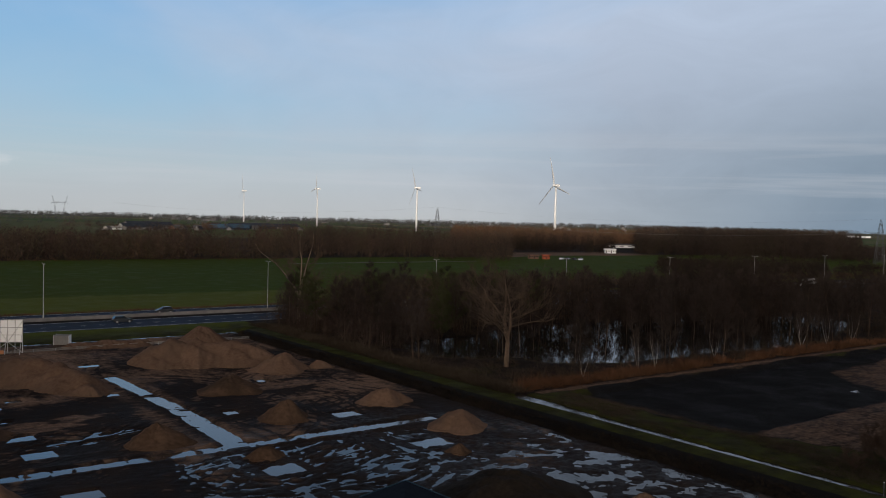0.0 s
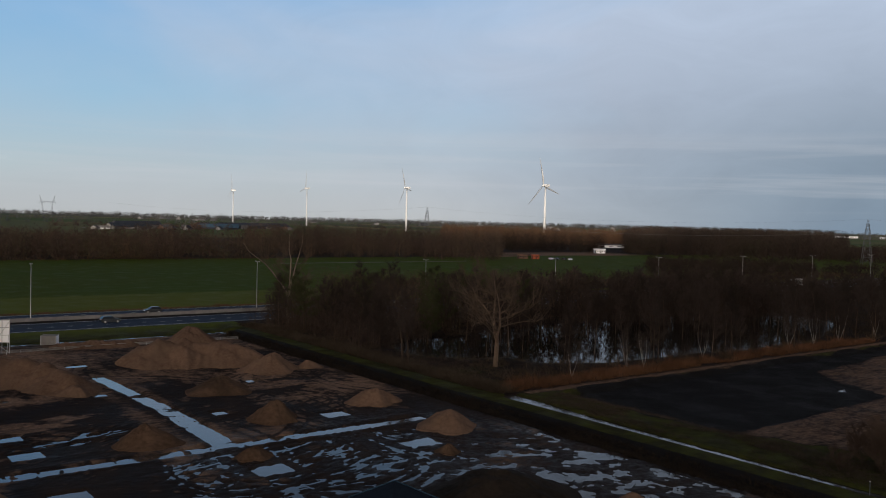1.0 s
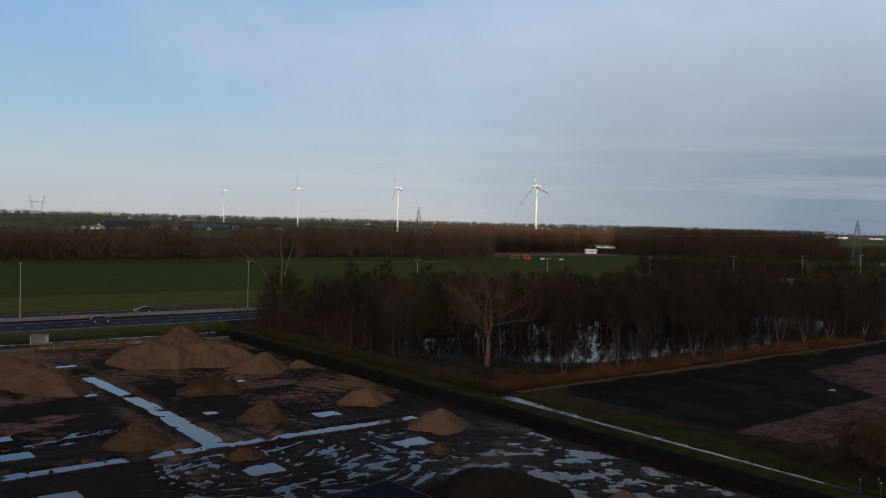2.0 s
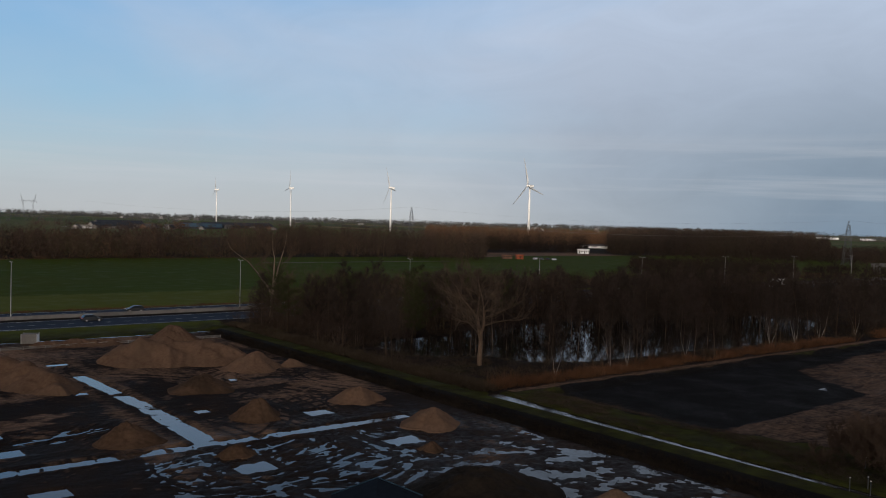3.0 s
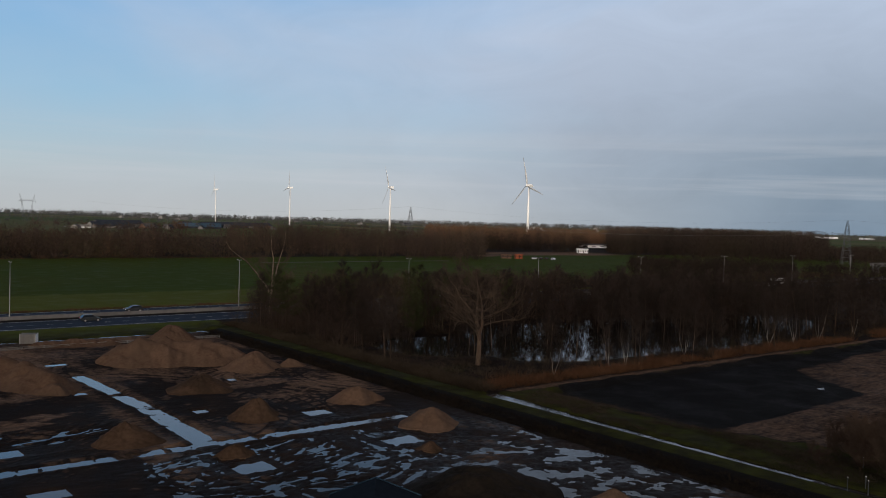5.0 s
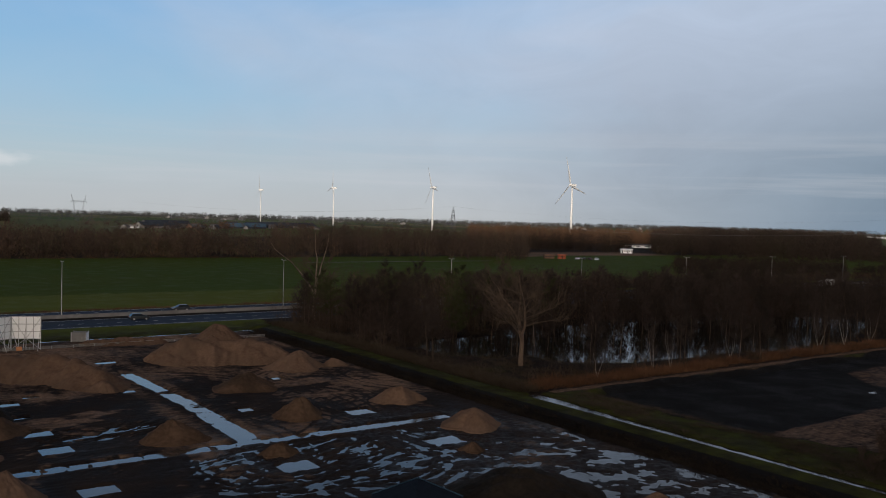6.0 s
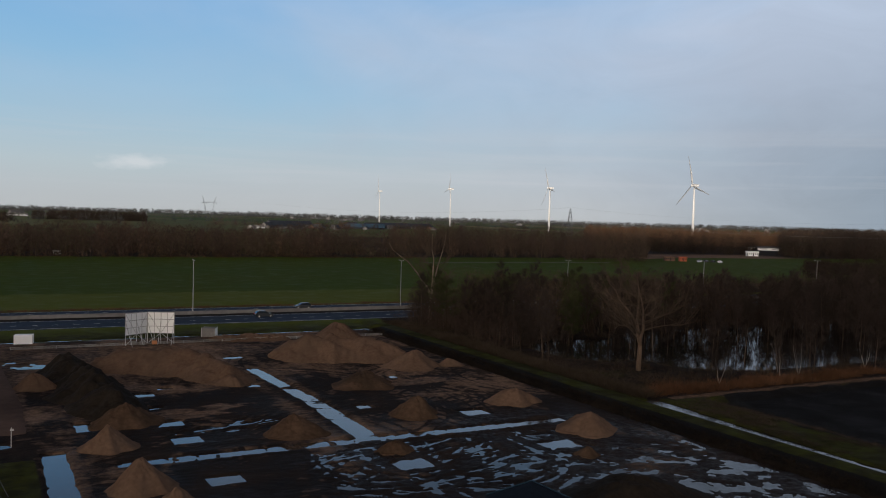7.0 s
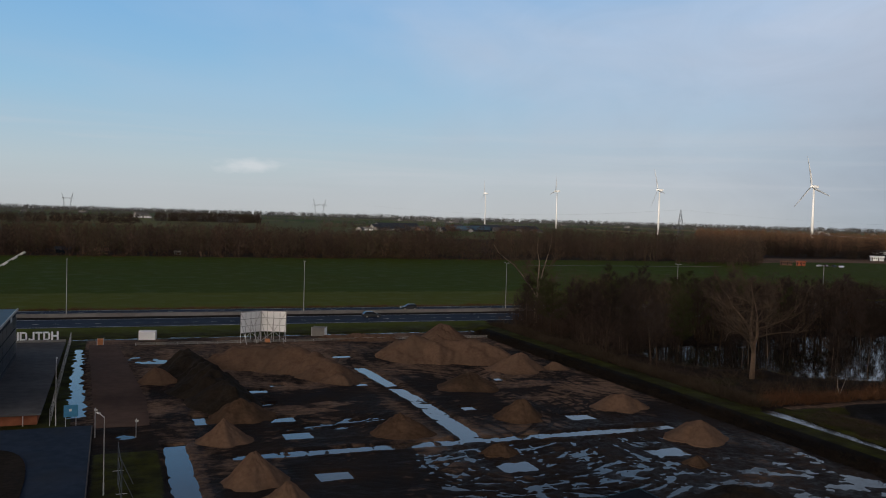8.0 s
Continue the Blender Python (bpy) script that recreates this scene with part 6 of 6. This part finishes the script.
for x, y, h in ((-1.55, 98.0, 3.3), (2.6, 97.5, 2.0)):
    b = thing("marker_post", x, y, 0, 0, "slim grey post with a small plate beside the access road", "post")
    bm = bmesh.new()
    add_bar(bm, (0, 0, -0.3), (0, 0, h), 0.045, 0.04, 8)
    part("post", bm, M_GALV, b)
    part("plate", box_bm((0.06, -0.05, h - 0.25), (0.34, 0.03, 0.22), 0.005), M_GALV, b)
gate = thing("gate_frame", 0.75, 79.0, 0, 2, "tall grey tubular gate frame with slanting stays on the grass", "gate")
for y in (-5.0, 1.7):
    bm = bmesh.new()
    add_bar(bm, (0, y, -0.3), (0, y, 3.9), 0.05, 0.05, 8)
    part("post", bm, M_STEEL_DARK, gate)
    bm = bmesh.new()
    add_bar(bm, (0, y, 2.9), (1.3, y - 0.2, 0.0), 0.035, 0.035, 6)
    part("stay", bm, M_STEEL_DARK, gate)
    bm = bmesh.new()
    add_bar(bm, (-0.45, y, 1.3), (0.45, y, 1.3), 0.03, 0.03, 6)
    part("bracket", bm, M_GALV, gate)
for z in (0.5, 1.5, 2.5, 3.6):
    bm = bmesh.new()
    add_bar(bm, (0, -5.0, z), (0, 1.7, z), 0.035, 0.035, 6)
    part("rail", bm, M_STEEL_DARK, gate)

sign = thing("site_sign", -4.2, 104.0, 0, 8, "blue information board on two posts with a pale mark", "sign")
part("board", box_bm((0, 0, 1.75), (1.5, 0.06, 1.35), 0.02), M_BLUE, sign)
part("mark", box_bm((-0.05, -0.036, 1.85), (0.26, 0.012, 0.26), 0.0), M_WHITE, sign, "small pale mark")
for s in (-1, 1):
    bm = bmesh.new()
    add_bar(bm, (s * 0.55, 0.05, -0.3), (s * 0.55, 0.05, 2.4), 0.04, 0.04, 8)
    part("post", bm, M_GALV, sign)

# access road with a planted island
sheet("road_access", -90, -2.0, 40, 103.2, 0.16, M_ASPHALT, "wet asphalt of the access road, the sky's blue in its colour", "road", thick=0.4)
bm = bmesh.new()
ring = [bm.verts.new((-13.5 + 6.4 * math.copysign(abs(math.cos(a)) ** 0.6, math.cos(a)), 78 + 17.0 * math.copysign(abs(math.sin(a)) ** 0.6, math.sin(a)), 0.28)) for a in [2 * math.pi * i / 40 for i in range(40)]]
face = bm.faces.new(ring)
low = bmesh.ops.extrude_face_region(bm, geom=[face])
bmesh.ops.translate(bm, vec=(0, 0, -0.22), verts=[v for v in low["geom"] if isinstance(v, bmesh.types.BMVert)])
tagged(part("traffic_island", bm, M_SOIL), "kerbed island of dark earth in the access road", "island", kind="structure")
bm = bmesh.new()
add_box(bm, (-1.93, 71.5, 0.08), (0.12, 63, 0.26), 0.03)
tagged(part("kerb", bm, M_ROOF_GREY), "worn grey concrete kerb along the access road", "kerb", kind="structure")

# low deck-roofed building with a row of white plates along its far edge
hall = thing("low_hall", -19.0, 133.0, 0, 0, "low hall with a grey felt roof and orange-red brick front", "building")
part("wall", box_bm((0, 0, 0.45), (22.4, 54.4, 1.5)), M_BRICK, hall, "orange-red brick wall")
part("roof", box_bm((0, 0, 1.22), (23.2, 55.4, 0.16), 0.03), M_ROOF_GREY, hall, "grey felt roof")
part("parapet", box_bm((0, 27.6, 1.45), (23.2, 0.4, 0.5), 0.03), M_CONCRETE, hall)
# plain block shapes: bars as x, z, width, height of each shape, from its lower left corner
for px, bars in ((-15.55, ((0.5, 0.0, 0.30, 1.5),)),
                 (-14.62, ((0.0, 0.0, 0.30, 1.5), (0.3, 1.22, 0.62, 0.28), (0.3, 0.0, 0.62, 0.28), (0.86, 0.2, 0.30, 1.1))),
                 (-13.25, ((0.62, 0.15, 0.30, 1.35), (0.1, 0.0, 0.60, 0.28), (0.0, 0.15, 0.26, 0.28))),
                 (-12.20, ((0.0, 1.22, 1.10, 0.28), (0.40, 0.0, 0.30, 1.22))),
                 (-10.98, ((0.0, 0.0, 0.30, 1.5), (0.3, 1.22, 0.55, 0.28), (0.3, 0.0, 0.55, 0.28), (0.79, 0.2, 0.30, 1.1))),
                 (-9.72, ((0.0, 0.0, 0.30, 1.5), (0.86, 0.0, 0.30, 1.5), (0.3, 0.62, 0.56, 0.28)))):
    bm = bmesh.new()
    for bx, bz, bw, bh in bars:
        add_box(bm, (px + 19 + bx + bw / 2, 27.6, 1.62 + bz + bh / 2), (bw, 0.2, bh), 0.03)
    part("sign_plate", bm, M_PANEL, hall, "white block shape standing on the roof edge")
for k in range(4):
    bm = bmesh.new()
    add_bar(bm, (-4 + 4.6 * k, -27.9, -0.4), (-4 + 4.6 * k, -27.9, 1.2), 0.06, 0.06, 8)
    part("drain_pipe", bm, M_GALV, hall)

# blue shed below the viewer
shed = thing("gabled_shed", 37.6, 54.3, 0, -36, "dark blue shed with a low pitched roof", "building")
bm = bmesh.new()
prof = [(-3.5, -0.3), (3.5, -0.3), (3.5, 2.1), (0, 3.45), (-3.5, 2.1)]
a = [bm.verts.new((q, -3.3, z)) for q, z in prof]
c = [bm.verts.new((q, 3.0, z)) for q, z in prof]
bm.faces.new(a), bm.faces.new(c[::-1])
for i in range(5):
    bm.faces.new((a[i], c[i], c[(i + 1) % 5], a[(i + 1) % 5]))
part("wall", bm, M_SHED, shed, "dark blue boarded wall")
for s in (1, -1):
    bm = bmesh.new()
    rot = Matrix.Rotation(math.atan2(1.35, 3.5) * s, 4, "Y")
    add_box(bm, (s * 1.85, -0.1, 2.82), (4.0, 6.9, 0.14), 0.02, rot)
    part("roof", bm, M_SHED, shed, "dark blue metal roof")
    bm = bmesh.new()
    add_box(bm, (s * 1.85, 3.4, 2.86), (4.0, 0.12, 0.22), 0.02, rot)
    part("verge_board", bm, M_SHEDTRIM, shed, "blue painted verge board")
bm = bmesh.new()
add_bar(bm, (0.0, -3.45, 1.8), (0.0, -3.45, 2.3), 0.12, 0.16, 8)
part("vent", bm, M_GALV, shed)

# clad office block beyond the access road
office = thing("office_block", -22.0, 126.0, 1.3, 0, "dark blue clad office block with glazed side", "building")
part("wall", box_bm((0, 0, 3.5), (16.4, 39.6, 7.4), 0.05), M_ROOF_DARK, office, "dark blue cladding")
part("roof", box_bm((0, 0, 7.28), (16.8, 40.0, 0.20), 0.04), M_ROOF_BLUE, office, "roof sheets with mirrored sky blue put into their colour")
part("roof_edge", box_bm((8.4, 0, 7.36), (0.16, 40.2, 0.34), 0.02), M_GALV, office, "pale metal roof edge")
for k in range(9):
    for z in (1.6, 3.6, 5.6):
        part("window", box_bm((8.22, -17.6 + 4.4 * k, z), (0.06, 4.2, 1.7), 0.0), M_DULLGLASS, office, "dark dull window")
part("sign_plate", box_bm((8.3, 12.0, 6.7), (0.12, 1.6, 0.7), 0.02), M_WHITE, office, "white sign plate")

mast = thing("floodlight_mast", -7.0, 59.0, 0, 0, "tall floodlight mast with white lamp heads", "mast")
bm = bmesh.new()
add_bar(bm, (0, 0, -0.4), (0, 0, 20.9), 0.22, 0.12, 12)
part("pole", bm, M_GALV, mast)
bm = bmesh.new()
add_bar(bm, (0, 0, 20.8), (1.75, 0.1, 21.95), 0.05, 0.05, 8)
arm = part("arm", bm, M_GALV, mast)
for q in (0.42, 0.72, 0.98):
    bm = bmesh.new()
    add_box(bm, (1.75 * q, 0.1 * q, 20.8 + 1.15 * q - 0.05), (0.34, 0.3, 0.12), 0.03, Matrix.Rotation(-0.58, 4, "Y"))
    part("lamp_head", bm, M_WHITE, arm, "white lamp head")

# unseen blocks added far behind the viewer, keeping low sun off the site
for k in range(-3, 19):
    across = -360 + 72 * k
    b = thing("apartment_block", -170 - 0.67 * across, -190 + 0.74 * across, 0, -48, "plain brick block added out of view to shade the site", "building", "apartment blocks")
    # first eight raised so the right-hand far wood falls in shade
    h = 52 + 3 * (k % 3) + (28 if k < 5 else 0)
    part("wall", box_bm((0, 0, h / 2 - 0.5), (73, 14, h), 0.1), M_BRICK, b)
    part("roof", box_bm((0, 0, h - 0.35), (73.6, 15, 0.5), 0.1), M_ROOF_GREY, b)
